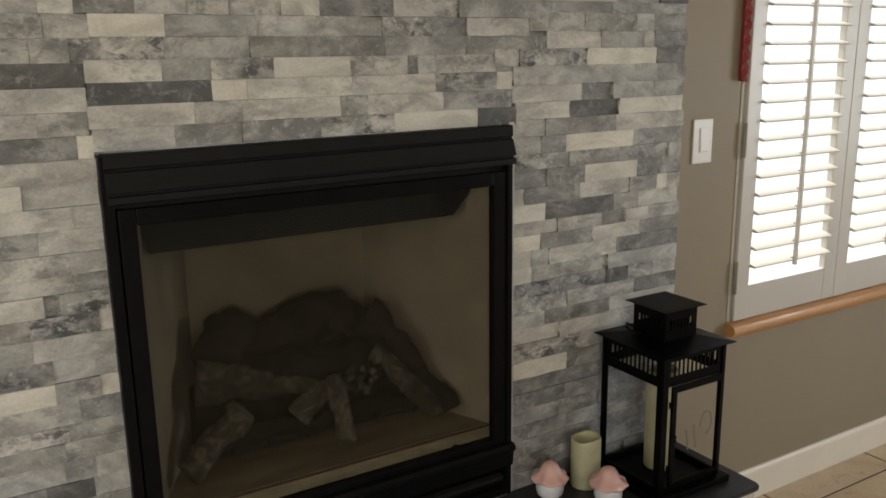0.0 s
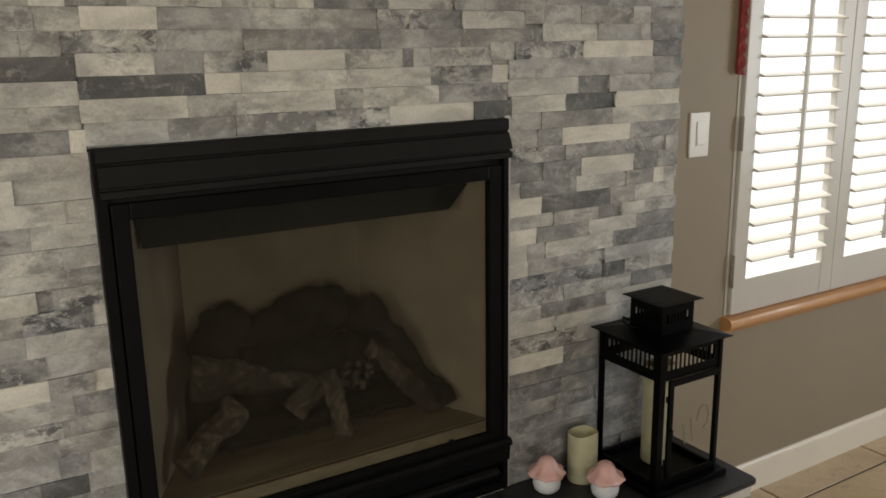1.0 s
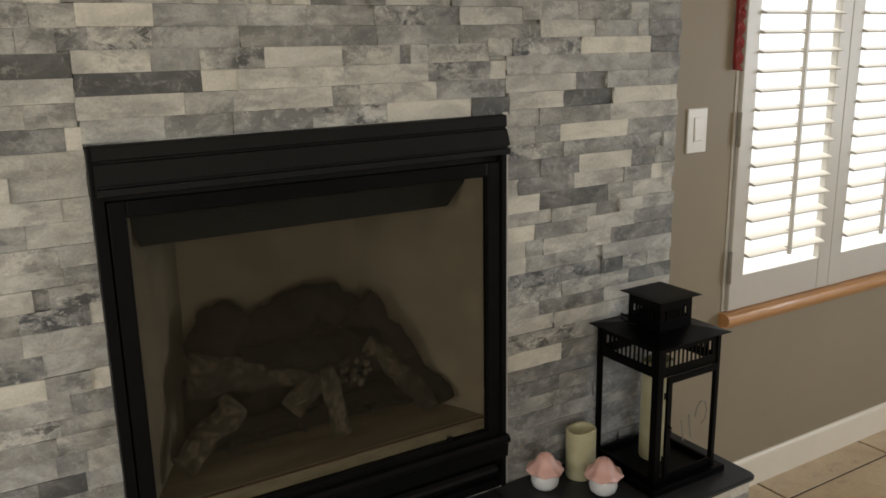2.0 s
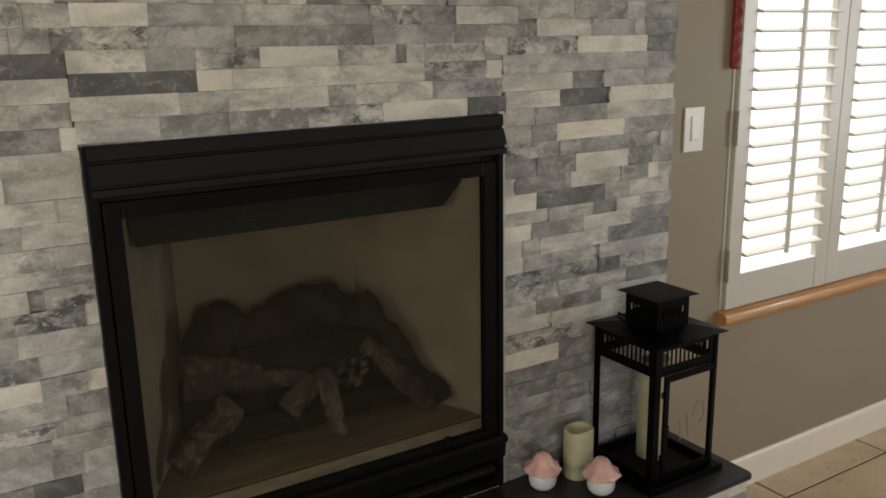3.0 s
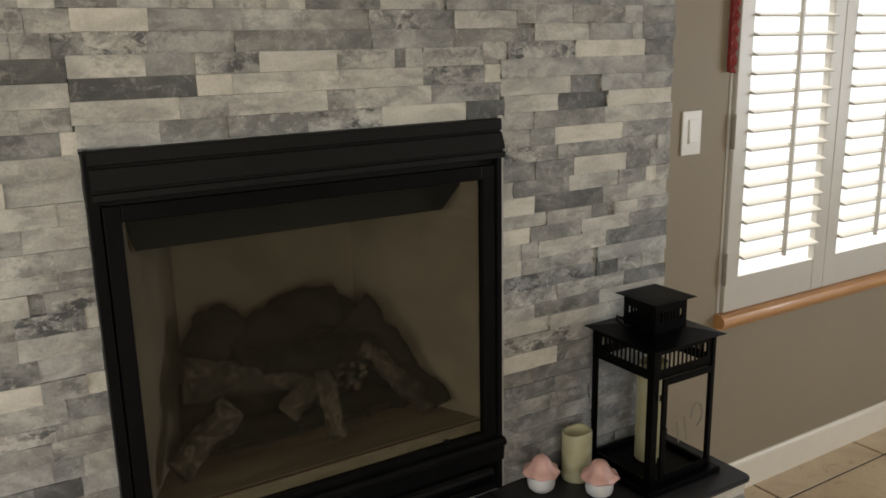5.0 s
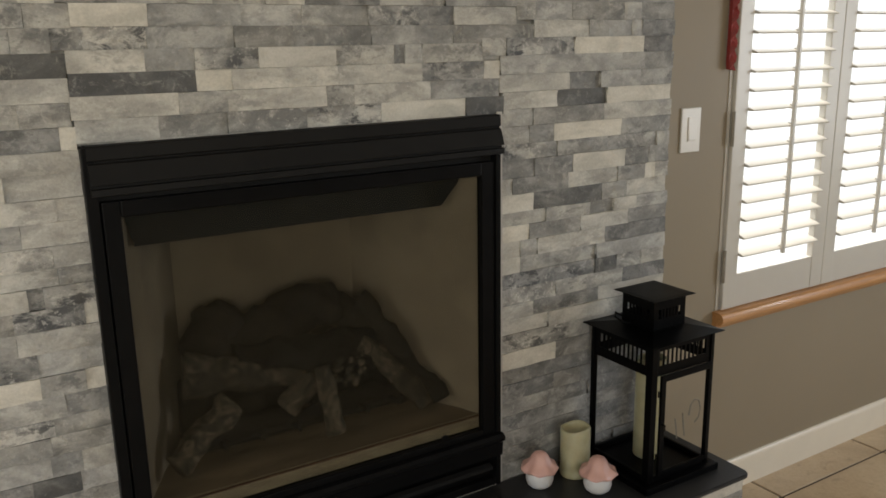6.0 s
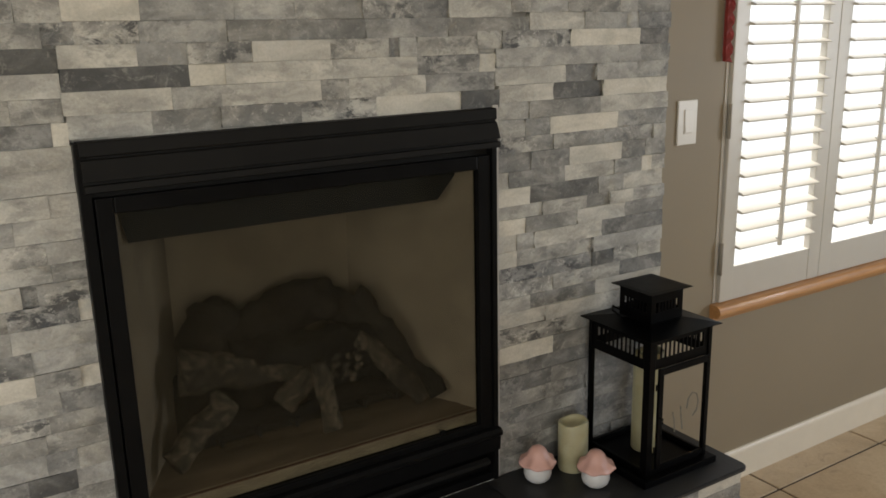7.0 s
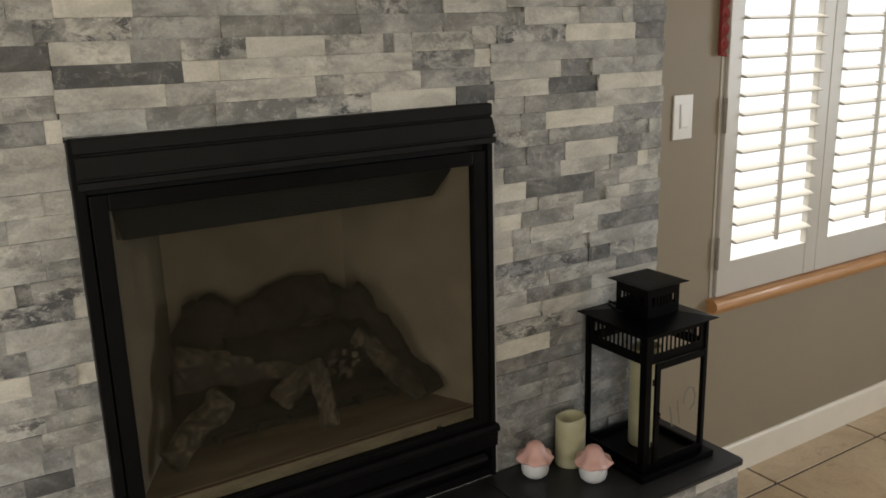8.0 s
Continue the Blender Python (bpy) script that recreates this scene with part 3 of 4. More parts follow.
for i in range(14):
    a = 2 * math.pi * i / 14
    LOUVER.append((0.0305 * math.cos(a), 0.0050 * math.sin(a)))


def shutter(x0, x1, hinge_side):
    """One leaf: stiles, rails, tilted louvers, tilt rod and hinges."""
    leaf = thing("shutter", ((x0 + x1) / 2, SY0, 0.631), "white plantation shutter leaf with louvers tilted open", "shutter", "window shutters")
    z0, z1, s = 0.629, 2.09, 0.057
    for a, b in ((x0, x0 + s), (x1 - s, x1)):
        part("stile", box(a, b, SY0, SY1, z0, z1, bevel=0.003), SHUTTER, leaf)
    part("bottom_rail", box(x0 + s, x1 - s, SY0 + 0.002, SY1 - 0.002, z0, 0.733, bevel=0.002), SHUTTER, leaf)
    part("top_rail", box(x0 + s, x1 - s, SY0 + 0.002, SY1 - 0.002, 1.985, z1, bevel=0.002), SHUTTER, leaf)
    tilt = radians(LOUVER_TILT)
    xm = (x0 + x1) / 2
    c, sn = math.cos(tilt), math.sin(tilt)
    k = 0
    while 0.7945 + k * 0.0534 < 1.96:
        zc = 0.7945 + k * 0.0534
        out = [((SY0 + SY1) / 2 + y * c - z * sn, zc + y * sn + z * c) for y, z in LOUVER]
        part("louver", add_profile(bmesh.new(), out, x0 + s + 0.002, x1 - s - 0.002), SHUTTER, leaf, smooth=False)
        k += 1
        if zc < 1.93:
            part("staple", box(xm - 0.003, xm + 0.003, SY0 - 0.015, SY0 - 0.004, zc - 0.010, zc + 0.004, bevel=0.001), SHUTTER, leaf)
    part("tilt_rod", box(xm - 0.0052, xm + 0.0052, SY0 - 0.025, SY0 - 0.014, 0.775, 1.94, bevel=0.002), SHUTTER, leaf, "slim white tilt rod")
    xh = x0 if hinge_side < 0 else x1
    for z in (0.715, 1.118, 1.60, 1.98):
        h = part("hinge", box(xh - 0.007, xh + 0.000, SY0 - 0.002, SY0 + 0.004, z, z + 0.098, bevel=0.0015), BRASS, leaf, "greyed metal hinge")
        part("knuckle", tube(line((xh - 0.003, SY0 - 0.003, z), (xh - 0.003, SY0 - 0.003, z + 0.098), 2), 0.003, 10), BRASS, h, smooth=True)
    return leaf


LOUVER_TILT = 13.0  # room edge down
shutter(2.006, 2.480, -1)
shutter(2.482, 2.956, 1)
shutter(2.958, 3.432, 1)

# ---- light switch ----
sw = thing("light_switch", (1.8445, BACK, 1.177), "white rocker light switch on the taupe wall", "light switch")
part("plate", box(1.804, 1.879, BACK - 0.006, BACK, 1.1135, 1.2345, bevel=0.0025), SWITCH, sw)
rk = part("rocker", box(1.828, 1.861, BACK - 0.0085, BACK - 0.004, 1.1435, 1.210, bevel=0.001), SWITCH, sw)
part("paddle", add_profile(bmesh.new(), ((BACK - 0.008, 1.146), (BACK - 0.0100, 1.148), (BACK - 0.0093, 1.177), (BACK - 0.0085, 1.2075), (BACK - 0.008, 1.2075)), 1.831, 1.858), SWITCH, rk)
for z in (1.128, 1.2255):
    part("screw", lathe(((0.003, 0), (0.003, 0.0012), (0.002, 0.0018)), 0, 0, 12), SWITCH, sw)
    sc = sw.children[-1]
    sc.matrix_world = Matrix.Translation((1.8445, BACK - 0.0055, z)) @ pose(0, 0, 0, 90, 0, 0)

# ---- folded red paper ornament hanging beside the shutter ----
orn = thing("paper_ornament", (1.976, BACK - 0.016, 1.333), "folded shiny red paper streamer hanging beside the shutter", "ornament")
bm = bmesh.new()
cols = []
OX, OD = 1.976, 0.017
zz = [1.333 + 0.0195 * i for i in range(16)]
for i, z in enumerate(zz):
    odd = i % 2
    w = 0.0100 + 0.0012 * noise.noise((i * 1.7, 2, 0)) - (0.002 if i == 0 else 0)
    row = [(OX - w, BACK - 0.006, z), (OX - w, BACK - OD, z + 0.001), (OX - 0.002 + 0.004 * odd, BACK - OD - 0.013 * odd, z + 0.002), (OX + 0.013 - 0.006 * odd, BACK - OD - 0.006 * (1 - odd), z - 0.004)]
    cols.append([bm.verts.new(p) for p in row] + [bm.verts.new((OX, BACK - 0.003, z))])
for a, b in zip(cols, cols[1:]):
    for k in range(5):
        bm.faces.new((a[k], a[(k + 1) % 5], b[(k + 1) % 5]))
        bm.faces.new((a[k], b[(k + 1) % 5], b[k]))
bm.faces.new(cols[0][::-1])
bm.faces.new(cols[-1])
part("folded_streamer", bm, RED, orn)
for i in (7, 8):
    z = zz[i] + 0.006
    b2 = bmesh.new()
    v = [b2.verts.new(p) for p in ((OX + 0.002, BACK - OD - 0.0125, z), (OX + 0.015, BACK - OD - 0.004, z - 0.012), (OX + 0.013, BACK - OD - 0.003, z + 0.012), (OX + 0.010, BACK - OD + 0.002, z))]
    for k in ((0, 1, 2), (0, 2, 3), (1, 0, 3), (2, 1, 3)):
        b2.faces.new([v[j] for j in k])
    part("paper_fold", b2, RED_BACK, orn, "pale inner side of a fold")
part("thread", tube(line((1.976, BACK - 0.016, zz[-1] - 0.004), (1.976, BACK - 0.016, 2.12), 2), 0.0008, 5), RED, orn)
part("pin", tube(line((1.976, BACK, 2.12), (1.976, BACK - 0.018, 2.12), 2), 0.002, 8), BRASS, orn)


# ---- lantern ----
LX, LY = 1.3745, -0.1155
lan = thing("lantern", (LX, LY, HZ), "black metal lantern with glass panes and flat square cap", "lantern")


def lbox(name, x0, x1, y0, y1, z0, z1, bevel=0.0012, mat=None, parent=None, label=""):
    return part(name, box(LX + x0, LX + x1, LY + y0, LY + y1, HZ + z0, HZ + z1, bevel=bevel), mat or LANTERN, parent or lan, label)


B = 0.0945
foot = bmesh.new()
add_box(foot, LX - 0.112, LX + 0.112, LY - 0.112, LY + 0.112, HZ + 0.0, HZ + 0.016, bevel=0.003)
part("base", foot, LANTERN, lan)
for sx in (-1, 1):
    for sy in (-1, 1):
        w = 0.018 if (sx, sy) == (-1, -1) else 0.011
        xs, ys = sorted((sx * B, sx * (B - w))), sorted((sy * B, sy * (B - w)))
        lbox("post", *xs, *ys, 0.016, 0.328, bevel=0.0015)
# lower curbs
for a in ((-B + 0.016, B - 0.016, -B + 0.002, -B + 0.010), (-B + 0.016, B - 0.016, B - 0.010, B - 0.002), (-B + 0.002, -B + 0.010, -B + 0.016, B - 0.016), (B - 0.010, B - 0.002, -B + 0.016, B - 0.016)):
    lbox("curb", *a, 0.016, 0.028)


def slotted(name, length, z0, z1, s0, s1, count, width, margin, turn, dist, parent, mid=(0, 0)):
    """A thin band pierced by upright slots."""
    bm = bmesh.new()
    step = (length - 2 * margin) / count
    m = Matrix.Translation((LX, LY, HZ)) @ Matrix.Rotation(turn, 4, "Z")
    h = length / 2
    for a, b, c, d in ((-h, h, z0, s0), (-h, h, s1, z1), (-h, -h + margin, s0, s1), (h - margin, h, s0, s1)):
        add_box(bm, a, b, -dist, -dist + 0.0022, c, d, m=m)
    for i in range(count):
        x = -h + margin + step * i
        if i:
            add_box(bm, x - (step - width) / 2, x + (step - width) / 2, -dist, -dist + 0.0022, s0, s1, m=m)
    return part(name, bm, LANTERN, parent, "black band pierced with upright slots")


for k in range(4):
    slotted("slotted_band", 2 * B - 0.020, 0.260, 0.328, 0.282, 0.315, 11, 0.0088, 0.014, k * math.pi / 2, B - 0.003, lan)
    gl = part("glass_pane", box(LX - B + 0.009, LX + B - 0.009, LY - B + 0.005, LY - B + 0.0072, HZ + 0.030, HZ + 0.272), GLASS_CLEAR, lan, "clear glass pane, slightly hazy")
    gl.matrix_world = Matrix.Translation((LX, LY, 0)) @ Matrix.Rotation(k * math.pi / 2, 4, "Z") @ Matrix.Translation((-LX, -LY, 0))
    gl.visible_shadow = False

# door on the face towards the room
dr = lbox("door", -B + 0.026, -B + 0.040, -B - 0.0045, -B + 0.0015, 0.030, 0.261)
for a in ((B - 0.017, B - 0.009, 0.030, 0.261), (-B + 0.040, B - 0.017, 0.246, 0.261), (-B + 0.040, B - 0.017, 0.026, 0.038)):
    lbox("door_bar", a[0], a[1], -B - 0.004, -B + 0.0015, a[2], a[3], parent=dr)
for z in (0.070, 0.215):
    part("hinge", tube(line((LX - B + 0.019, LY - B - 0.003, HZ + z), (LX - B + 0.019, LY - B - 0.003, HZ + z + 0.014), 2), 0.0018, 8), LANTERN, dr)
part("latch", tube([(LX - B + 0.033, LY - B - 0.004, HZ + 0.150), (LX - B + 0.033, LY - B - 0.012, HZ + 0.150), (LX - B + 0.033, LY - B - 0.012, HZ + 0.140)], 0.0022, 8), LANTERN, dr)


# thin dark strokes and a ring on the door's glass
GLASS_MARK = simple("dark_glass_mark", (0.16, 0.15, 0.12), 0.8, scale=200, vary=0.3)
yg = LY - B + 0.0046
for pts in (((1.361, 0.614), (1.366, 0.592), (1.369, 0.566)), ((1.384, 0.622), (1.388, 0.594), (1.393, 0.566)), ((1.404, 0.612), (1.408, 0.634), (1.420, 0.646), (1.434, 0.640), (1.440, 0.620), (1.436, 0.600), (1.424, 0.590))):
    part("smear", tube([(x, yg, z) for x, z in pts], 0.0016, 6), GLASS_MARK, dr, "dark mark on the glass")


def low_pyramid(a, z0, lip, b, z1):
    bm = bmesh.new()
    rings = []
    for r, z in ((a - 0.002, z0), (a, z0 + 0.001), (a, z0 + lip), (b, z1)):
        rings.append([bm.verts.new((LX + sx * r, LY + sy * r, HZ + z)) for sx, sy in ((-1, -1), (1, -1), (1, 1), (-1, 1))])
    for p, q in zip(rings, rings[1:]):
        for k in range(4):
            bm.faces.new((p[k], p[(k + 1) % 4], q[(k + 1) % 4], q[k]))
    bm.faces.new(rings[0][::-1])
    bm.faces.new(rings[-1])
    return bm


part("roof", low_pyramid(0.1085, 0.330, 0.0025, 0.052, 0.3425), LANTERN, lan, "flat square roof")
for k in range(4):
    slotted("chimney_side", 0.0950, 0.343, 0.411, 0.366, 0.388, 7, 0.0034, 0.014, k * math.pi / 2, 0.0477, lan)
part("cap", low_pyramid(0.0620, 0.411, 0.002, 0.050, 0.4138), LANTERN, lan, "flat square cap")
# folded carrying loop lying on the roof
loop = [(LX - 0.047, LY + 0.044, HZ + 0.352), (LX - 0.062, LY + 0.054, HZ + 0.361), (LX - 0.074, LY + 0.042, HZ + 0.357), (LX - 0.072, LY + 0.022, HZ + 0.350), (LX - 0.062, LY + 0.010, HZ + 0.349), (LX - 0.048, LY + 0.012, HZ + 0.352)]
part("carrying_loop", tube(loop, 0.0022, 8), LANTERN, lan)


def candle(x, y, z, r, h, label):
    c = thing("pillar_candle", (x, y, z), label, "candle", "ivory candles")

    def melt(a, i):
        return (1 + 0.012 * math.sin(3 * a + x * 9), 0.0028 * math.sin(a + 2.4) + 0.0016 * math.sin(3 * a) if 4 <= i <= 8 else 0.0)
    out = [(r * 0.95, z), (r, z + 0.003), (r, z + h * 0.4), (r, z + h * 0.8), (r, z + h - 0.003), (r * 0.97, z + h), (r * 0.90, z + h + 0.0005), (r * 0.82, z + h - 0.003), (r * 0.74, z + h - 0.009), (r * 0.35, z + h - 0.012), (0.004, z + h - 0.0125)]
    part("wax_body", lathe(out, x, y, 44, melt), WAX, c, smooth=True)
    return c


candle(1.203, -0.062, HZ, 0.0335, 0.114, "ivory pillar candle with a hollow melted top, on the hearth")
candle(LX + 0.010, LY + 0.008, HZ + 0.016, 0.034, 0.238, "tall ivory pillar candle inside the lantern")


# ---- ceramic mushrooms ----
def mushroom(x, y, turn, label):
    m = thing("ceramic_mushroom", (x, y, HZ), label, "figurine", "ceramic mushrooms")
    body = [(0.012, HZ), (0.020, HZ + 0.001), (0.0275, HZ + 0.008), (0.0305, HZ + 0.018), (0.0300, HZ + 0.028), (0.0275, HZ + 0.037), (0.021, HZ + 0.043)]
    part("stem", lathe(body, x, y, 36), POT, m, "white glazed round stem", smooth=True)

    def frill(a, i):
        k = (0, 0.6, 1.0, 0.95, 0.75, 0.45, 0.25, 0.12, 0.05, 0, 0)[i]
        return (1 + 0.036 * k * math.sin(7 * a + turn) + 0.03 * k * math.sin(3 * a + turn * 2), 0.0024 * k * math.sin(7 * a + 1.0 + turn))
    cap = [(0.018, HZ + 0.040), (0.0340, HZ + 0.0385), (0.0415, HZ + 0.0435), (0.0405, HZ + 0.047), (0.0335, HZ + 0.052), (0.0270, HZ + 0.0575), (0.0228, HZ + 0.064), (0.0196, HZ + 0.071), (0.0145, HZ + 0.0775), (0.0078, HZ + 0.0815), (0.0015, HZ + 0.0825)]
    part("cap", lathe(cap, x, y, 56, frill), PINK, m, "pink glazed frilled cap", smooth=True)
    return m


mushroom(1.103, -0.062, 0.4, "pink and white ceramic mushroom on the hearth")
mushroom(1.194, -0.148, 1.7, "pink and white ceramic mushroom beside the lantern")


# ---- floor tiles ----
def tile_mesh(sx, sy):
    bm = bmesh.new()
    add_box(bm, 0, sx, 0, sy, -0.012, 0.0, bevel=0.0008, seg=1)
    return mesh_of("tile", bm, TILE)


floor = bpy.data.objects["floor"]
PITCH, GAP = 0.5465, 0.0095
tx, ty = 2.2115 - 5 * PITCH, 0.102
full, strip = tile_mesh(PITCH - GAP, PITCH - GAP), tile_mesh(PITCH - GAP, BACK - ty - GAP)
for i in range(-4, 9):
    for j in range(-8, 1):
        x0, y0 = tx + i * PITCH + GAP / 2, ty + j * PITCH + GAP / 2
        if x0 < LEFT - 0.5 or x0 > RIGHT or y0 + PITCH < REAR:
            continue
        ob = new("tile", strip if j == 0 else full)
        ob.parent, ob.matrix_basis = floor, Matrix.Translation((x0, y0, 0))


# ---- ledger stone ----
def stone_shape(seed):
    """A split stone one unit wide and high: uneven face, ragged edges, square back."""
    r = random.Random(seed)
    bm = bmesh.new()
    nx, nz = 6, 3
    front = []
    for j in range(nz + 1):
        row = []
        for i in range(nx + 1):
            u, w = i / nx, j / nz
            rim = i in (0, nx) or j in (0, nz)
            y = 0.0040 * noise.noise((u * 2.2 + seed * 5.1, w * 0.9, seed)) + r.uniform(-0.0007, 0.0007)
            y += r.uniform(0.0, 0.0009) if rim else 0.0
            du = r.uniform(0.0, 0.004) if i in (0, nx) else r.uniform(-0.03, 0.03)
            dw = r.uniform(0.0, 0.016) if j in (0, nz) else r.uniform(-0.06, 0.06)
            row.append(bm.verts.new((u + (du if i < nx else -du), y, w + (dw if j < nz else -dw))))
        front.append(row)
    for j in range(nz):
        for i in range(nx):
            bm.faces.new((front[j][i], front[j][i + 1], front[j + 1][i + 1], front[j + 1][i]))
    loop = front[0] + [front[j][nx] for j in range(1, nz + 1)] + front[nz][-2::-1] + [front[j][0] for j in range(nz - 1, 0, -1)]
    rim = [bm.verts.new(v.co) for v in loop]
    back = [bm.verts.new((v.co.x, 0.020, v.co.z)) for v in loop]
    for i in range(len(loop)):
        bm.faces.new((rim[i], back[i], back[(i + 1) % len(loop)], rim[(i + 1) % len(loop)]))
    return bm


SHAPES = {}
for tone in STONE:
    SHAPES[tone] = [mesh_of("stone", stone_shape(ord(tone) + 31 * k), STONE[tone], True) for k in range(6)]
pick = random.Random(11)


def lay_stone(parent, tone, x0, x1, z0, z1, y):
    me = pick.choice(SHAPES[tone])
    ob = new("stone", me)
    ob.parent = parent
    flip = pick.random() < 0.5
    w, h = x1 - x0 + 0.0004, z1 - z0 + 0.0002
    ob.matrix_basis = pose(x0 + (w if flip else 0), y, z0) @ Matrix.Diagonal((-w if flip else w, 1, h, 1))
    return ob


# courses: top, bottom, then right-hand ends in centimetres with the stone's tone
# (w cream, l pale grey, m grey, g slate grey, d charcoal, v veined)
LEFT_RUN = (
    (1.518, 1.483, "19.8m 24.6l"),
    (1.483, 1.448, "20.2m 26.4m"),
    (1.448, 1.412, "18.0m 23.3m"),
    (1.412, 1.376, "25.1d"),
    (1.376, 1.340, "25.1l"),
    (1.340, 1.304, "17.8l 24.9m"),
    (1.304, 1.269, "23.1g 25.3w"),
    (1.269, 1.236, "26.1l"),
    (1.236, 1.198, "14.5w 26.1l"),
    (1.198, 1.163, "21.2l 26.1l"),
    (1.163, 1.126, "16.0m 26.1l"),
    (1.126, 1.092, "20.0v 25.9l"),
    (1.092, 1.063, "20.4l 25.7m"),
    (1.063, 1.029, "15.7l 18.0g 25.8v"),
    (1.029, 0.995, "13.3g 23.5v 26.3w"),
    (0.995, 0.959, "13.4l 26.7l"),
    (0.959, 0.920, "15.9v 26.3l"),
    (0.920, 0.885, "15.8w 22.5m 26.5w"),
    (0.885, 0.848, "19.1l 26.4m"),
    (0.848, 0.818, "17.0v 26.3m"),
    (0.818, 0.785, "16.2m 26.3m"),
    (0.785, 0.748, "15.8l 20.5m 26.3l"),
    (0.748, 0.714, "12.7m 19.9d 26.3l"),
    (0.714, 0.680, "15.4l 26.3m"),
)
UPPER = (
    (1.518, 1.484, "33.3g 41.2l 47.8m 56.7m 63.6l 77.8g 88.5m 91.6m 108.0m"),
    (1.484, 1.450, "37.5w 52.3m 63.0l 75.6m 85.8v 93.5m 108.0l"),
    (1.450, 1.416, "27.8v 37.1v 50.9m 61.1g 76.1g 93.4m 112.6g"),
    (1.416, 1.382, "36.4l 44.2l 54.8v 68.7w 80.5m 82.8g 86.4l 99.9m"),
    (1.382, 1.348, "44.2d 50.1w 69.1l 86.3l 100.3v 104.0w"),
    (1.348, 1.313, "41.1l 49.1m 66.7l 72.0m 88.0l 104.0m"),
    (1.313, 1.278, "37.7l 48.8m 62.8v 77.7v 96.0w 104.7d"),
)
BESIDE = (
    # last stones of the top four courses: dark tones carry a cast shadow
    (1.496, 1.459, "112.6m 122.5l 136.8g 141.8l 151.9g"),
    (1.459, 1.425, "127.0l 132.6m 139.4l 142.3l 152.1g"),
    (1.425, 1.391, "105.7m 122.9v 142.6w 152.4d"),
    (1.391, 1.354, "136.5l 143.2l 152.2g"),
    (1.354, 1.319, "122.0l 130.3g 142.0l 152.5m"),
    (1.319, 1.285, "118.6l 132.3d 149.3w 152.7w"),
    (1.285, 1.250, "112.3m 131.5g 152.9l"),
    (1.250, 1.214, "111.4m 117.7m 136.7w 152.6m"),
    (1.214, 1.182, "118.8v 133.0m 148.0v 152.8l"),
    (1.182, 1.144, "112.9g 123.2g 138.2w 146.0g 152.7m"),
    (1.144, 1.110, "107.1l 122.0g 136.3l 144.4m 147.6w 152.9l"),
    (1.110, 1.073, "112.6w 131.8d 139.4m 152.6l"),
    (1.073, 1.044, "116.0l 128.3m 135.2g 142.1l 152.8l"),
    (1.044, 1.011, "111.5w 125.7g 139.7l 152.8m"),
    (1.011, 0.975, "109.3w 113.8l 132.9l 152.8g"),
    (0.975, 0.941, "109.3w 130.5m 153.1l"),
    (0.941, 0.907, "130.3v 136.6d 144.6v 152.9l"),
    (0.907, 0.872, "119.3v 138.9m 153.1g"),
    (0.872, 0.840, "112.8l 131.7g 153.3w"),
    (0.840, 0.806, "117.0l 138.8l 153.1m"),
    (0.806, 0.766, "123.1v 153.4m"),
    # from here down, grey stones are darkened to slate for the dimmer light there
    (0.766, 0.727, "119.2w 131.2g 153.0g"),
    (0.727, 0.692, "112.5g 131.3g 153.3g"),
    (0.692, 0.655, "118.9g 126.3g 153.5g"),
    (0.655, 0.618, "117.3m 129.0g 153.3g"),
    (0.618, 0.582, "129.1m 153.5g"),
    (0.582, 0.544, "109.4m 126.6g 153.2g"),
    (0.544, 0.506, "123.3g 152.4g"),
    (0.506, 0.468, "115.0g 137.5g 152.6g"),
)


def course(parent, top, bottom, text, x, stop):
    for token in text.split():
        end = min(float(token[:-1]) / 100, stop)
        if end - x > 0.004:
            lay_stone(parent, token[-1], x, end, bottom, top, pick.uniform(-0.0040, 0.0022))
        x = max(x, end)
    return x


ends = []
for top, bottom, text in LEFT_RUN:
    ends.append(course(breast, top, bottom, "%.1f%s " % (pick.uniform(-8, 4), pick.choice("lmmv")) + text, BX0, 1.0 if top > 1.27 else FX0 + 0.004))
for (top, bottom, text), start in zip(UPPER, ends):
    course(breast, top, bottom, text, start, 1.30)
for i, (top, bottom, text) in enumerate(BESIDE):
    start = (1.08, 1.126, 0.999, 1.04, 1.04, 1.047)[i] if i < 6 else FX1 + 0.010
    course(breast, top, bottom, text, start, BX1 + pick.uniform(-0.003, 0.005))
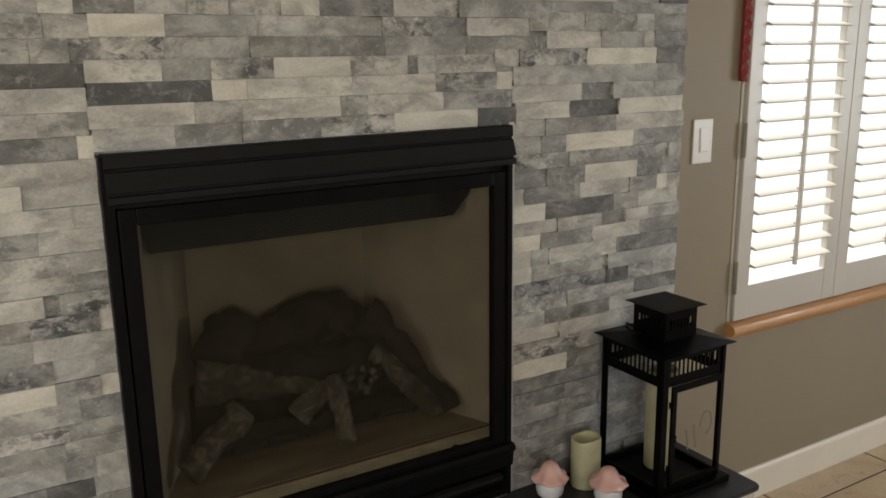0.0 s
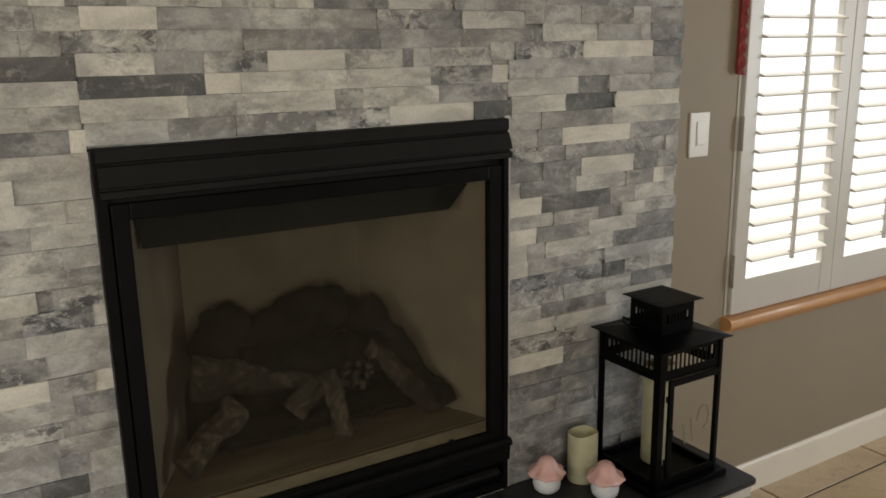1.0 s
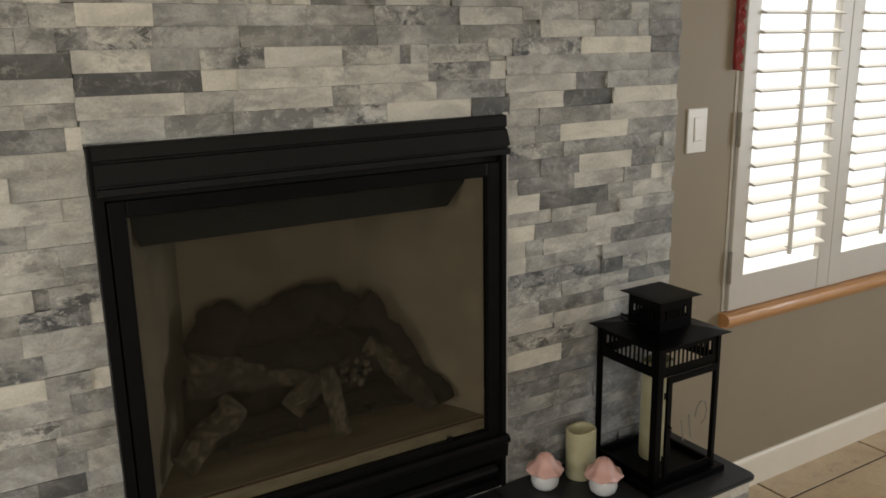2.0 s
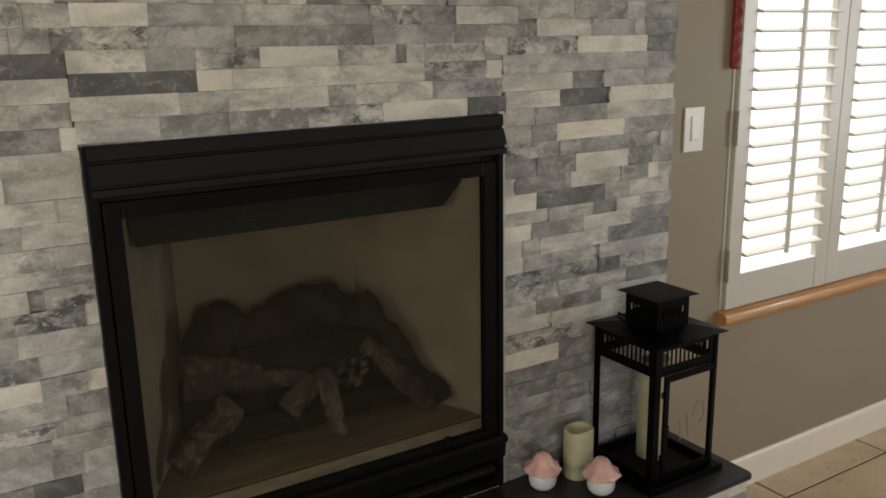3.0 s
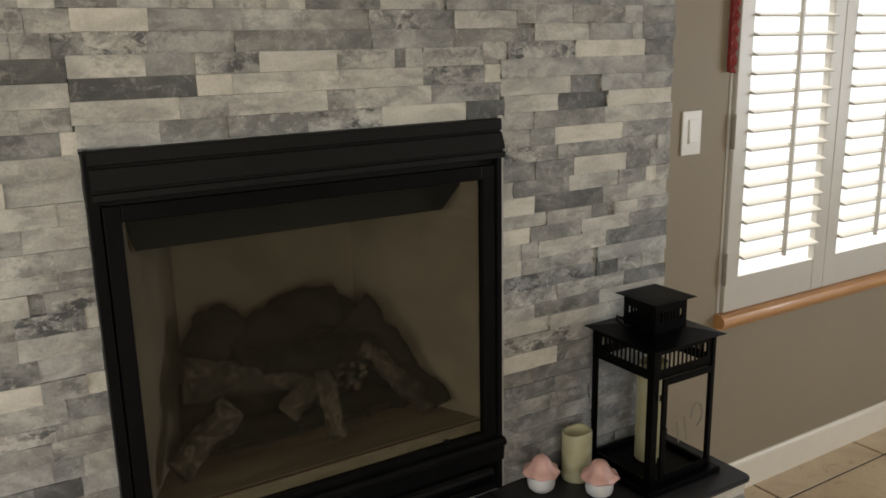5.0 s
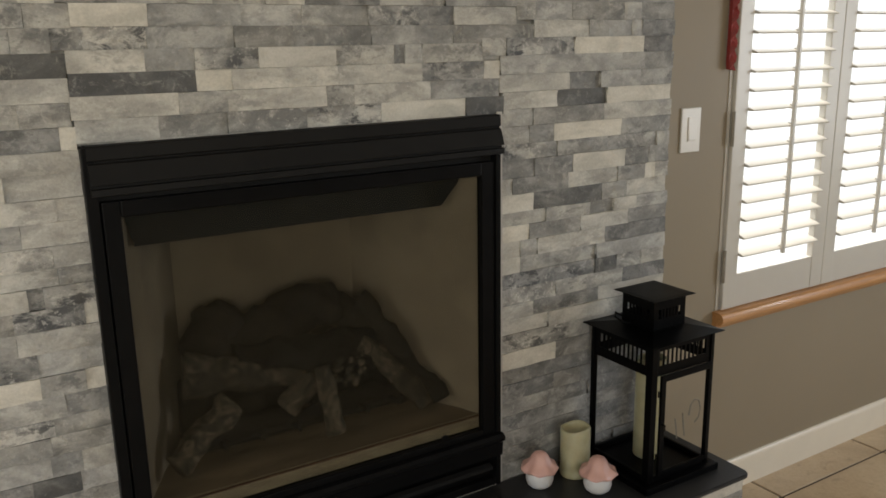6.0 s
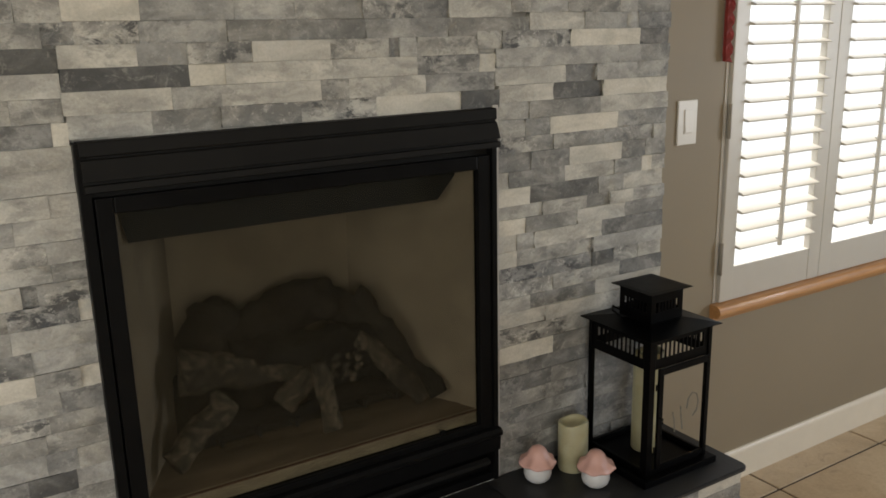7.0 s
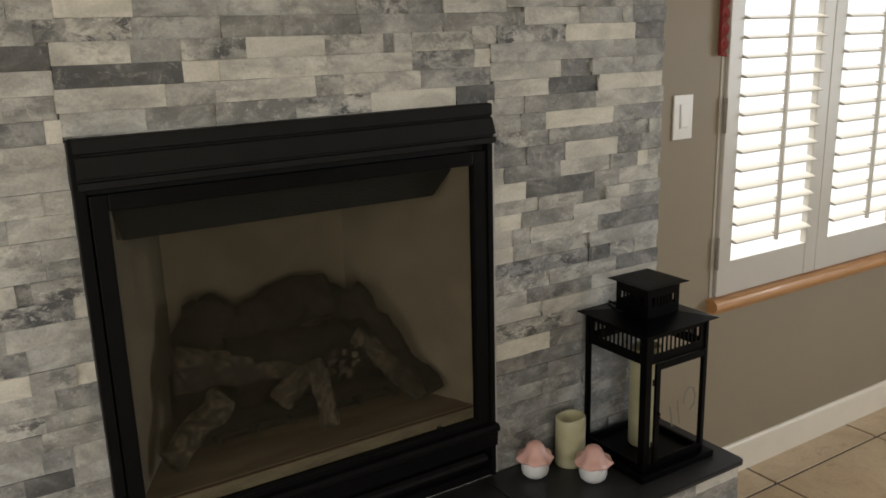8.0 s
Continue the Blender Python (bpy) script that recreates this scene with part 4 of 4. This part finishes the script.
# slips of stone where the runs of courses step
SLIPS = ((ends[6], FX1, 1.2745, 1.2785), (BX0, ends[6], 1.2645, 1.2695), (0.999, 1.040, 1.3815, 1.3915), (1.080, 1.30, 1.4955, 1.519), (1.30, BX1, 1.4955, 1.519))
for x0, x1, z0, z1 in SLIPS:
    lay_stone(breast, "m", x0, x1, z0, z1, 0.003)

# plain courses out of sight, and the hearth's front
def rough_courses(x0, x1, z0, z1, y, seed):
    r = random.Random(seed)
    rows = max(1, round((z1 - z0) / 0.0347))
    for j in range(rows):
        x = x0
        a, b = z0 + (z1 - z0) * j / rows, z0 + (z1 - z0) * (j + 1) / rows
        while x < x1 - 0.01:
            end = min(x1, x + r.uniform(0.05, 0.22))
            if x1 - end < 0.03:
                end = x1
            yield x, end, a, b, y + r.uniform(-0.003, 0.003), r.choice("wllmmmggvvd")
            x = end


def joined_stones(name, parent, stones):
    tones = list(STONE)
    verts, faces, mats = [], [], []
    r = random.Random(3)
    for x0, x1, z0, z1, y, tone in stones:
        me = r.choice(SHAPES[tone])
        base = len(verts)
        verts += [(x0 + v.co.x * (x1 - x0 - 0.001), y + v.co.y, z0 + v.co.z * (z1 - z0 - 0.0008)) for v in me.vertices]
        for p in me.polygons:
            faces.append([base + i for i in p.vertices])
            mats.append(tones.index(tone))
    me = bpy.data.meshes.new(name)
    me.from_pydata(verts, [], faces)
    for t in tones:
        me.materials.append(STONE[t])
    me.polygons.foreach_set("material_index", mats)
    me.polygons.foreach_set("use_smooth", [True] * len(faces))
    me.update()
    ob = new(name, me)
    ob.parent = parent
    return tagged(ob, kind="stuff")


rest = list(rough_courses(BX0, BX1, 1.5185, TOP, 0.0, 21))
rest += list(rough_courses(BX0, FX0 + 0.002, HZ, 0.680, 0.0, 22))
joined_stones("stone_courses", breast, rest)
far, near = [], []
for s in rough_courses(HX0 + 0.012, HX1 - 0.010, 0.004, HZ - 0.010, HY + 0.012, 24):
    (near if s[0] > 1.0 else far).append(s)
joined_stones("stone_courses", hearth, far)
for x0, x1, z0, z1, y, tone in near:
    lay_stone(hearth, tone, x0, x1, z0, z1, y)
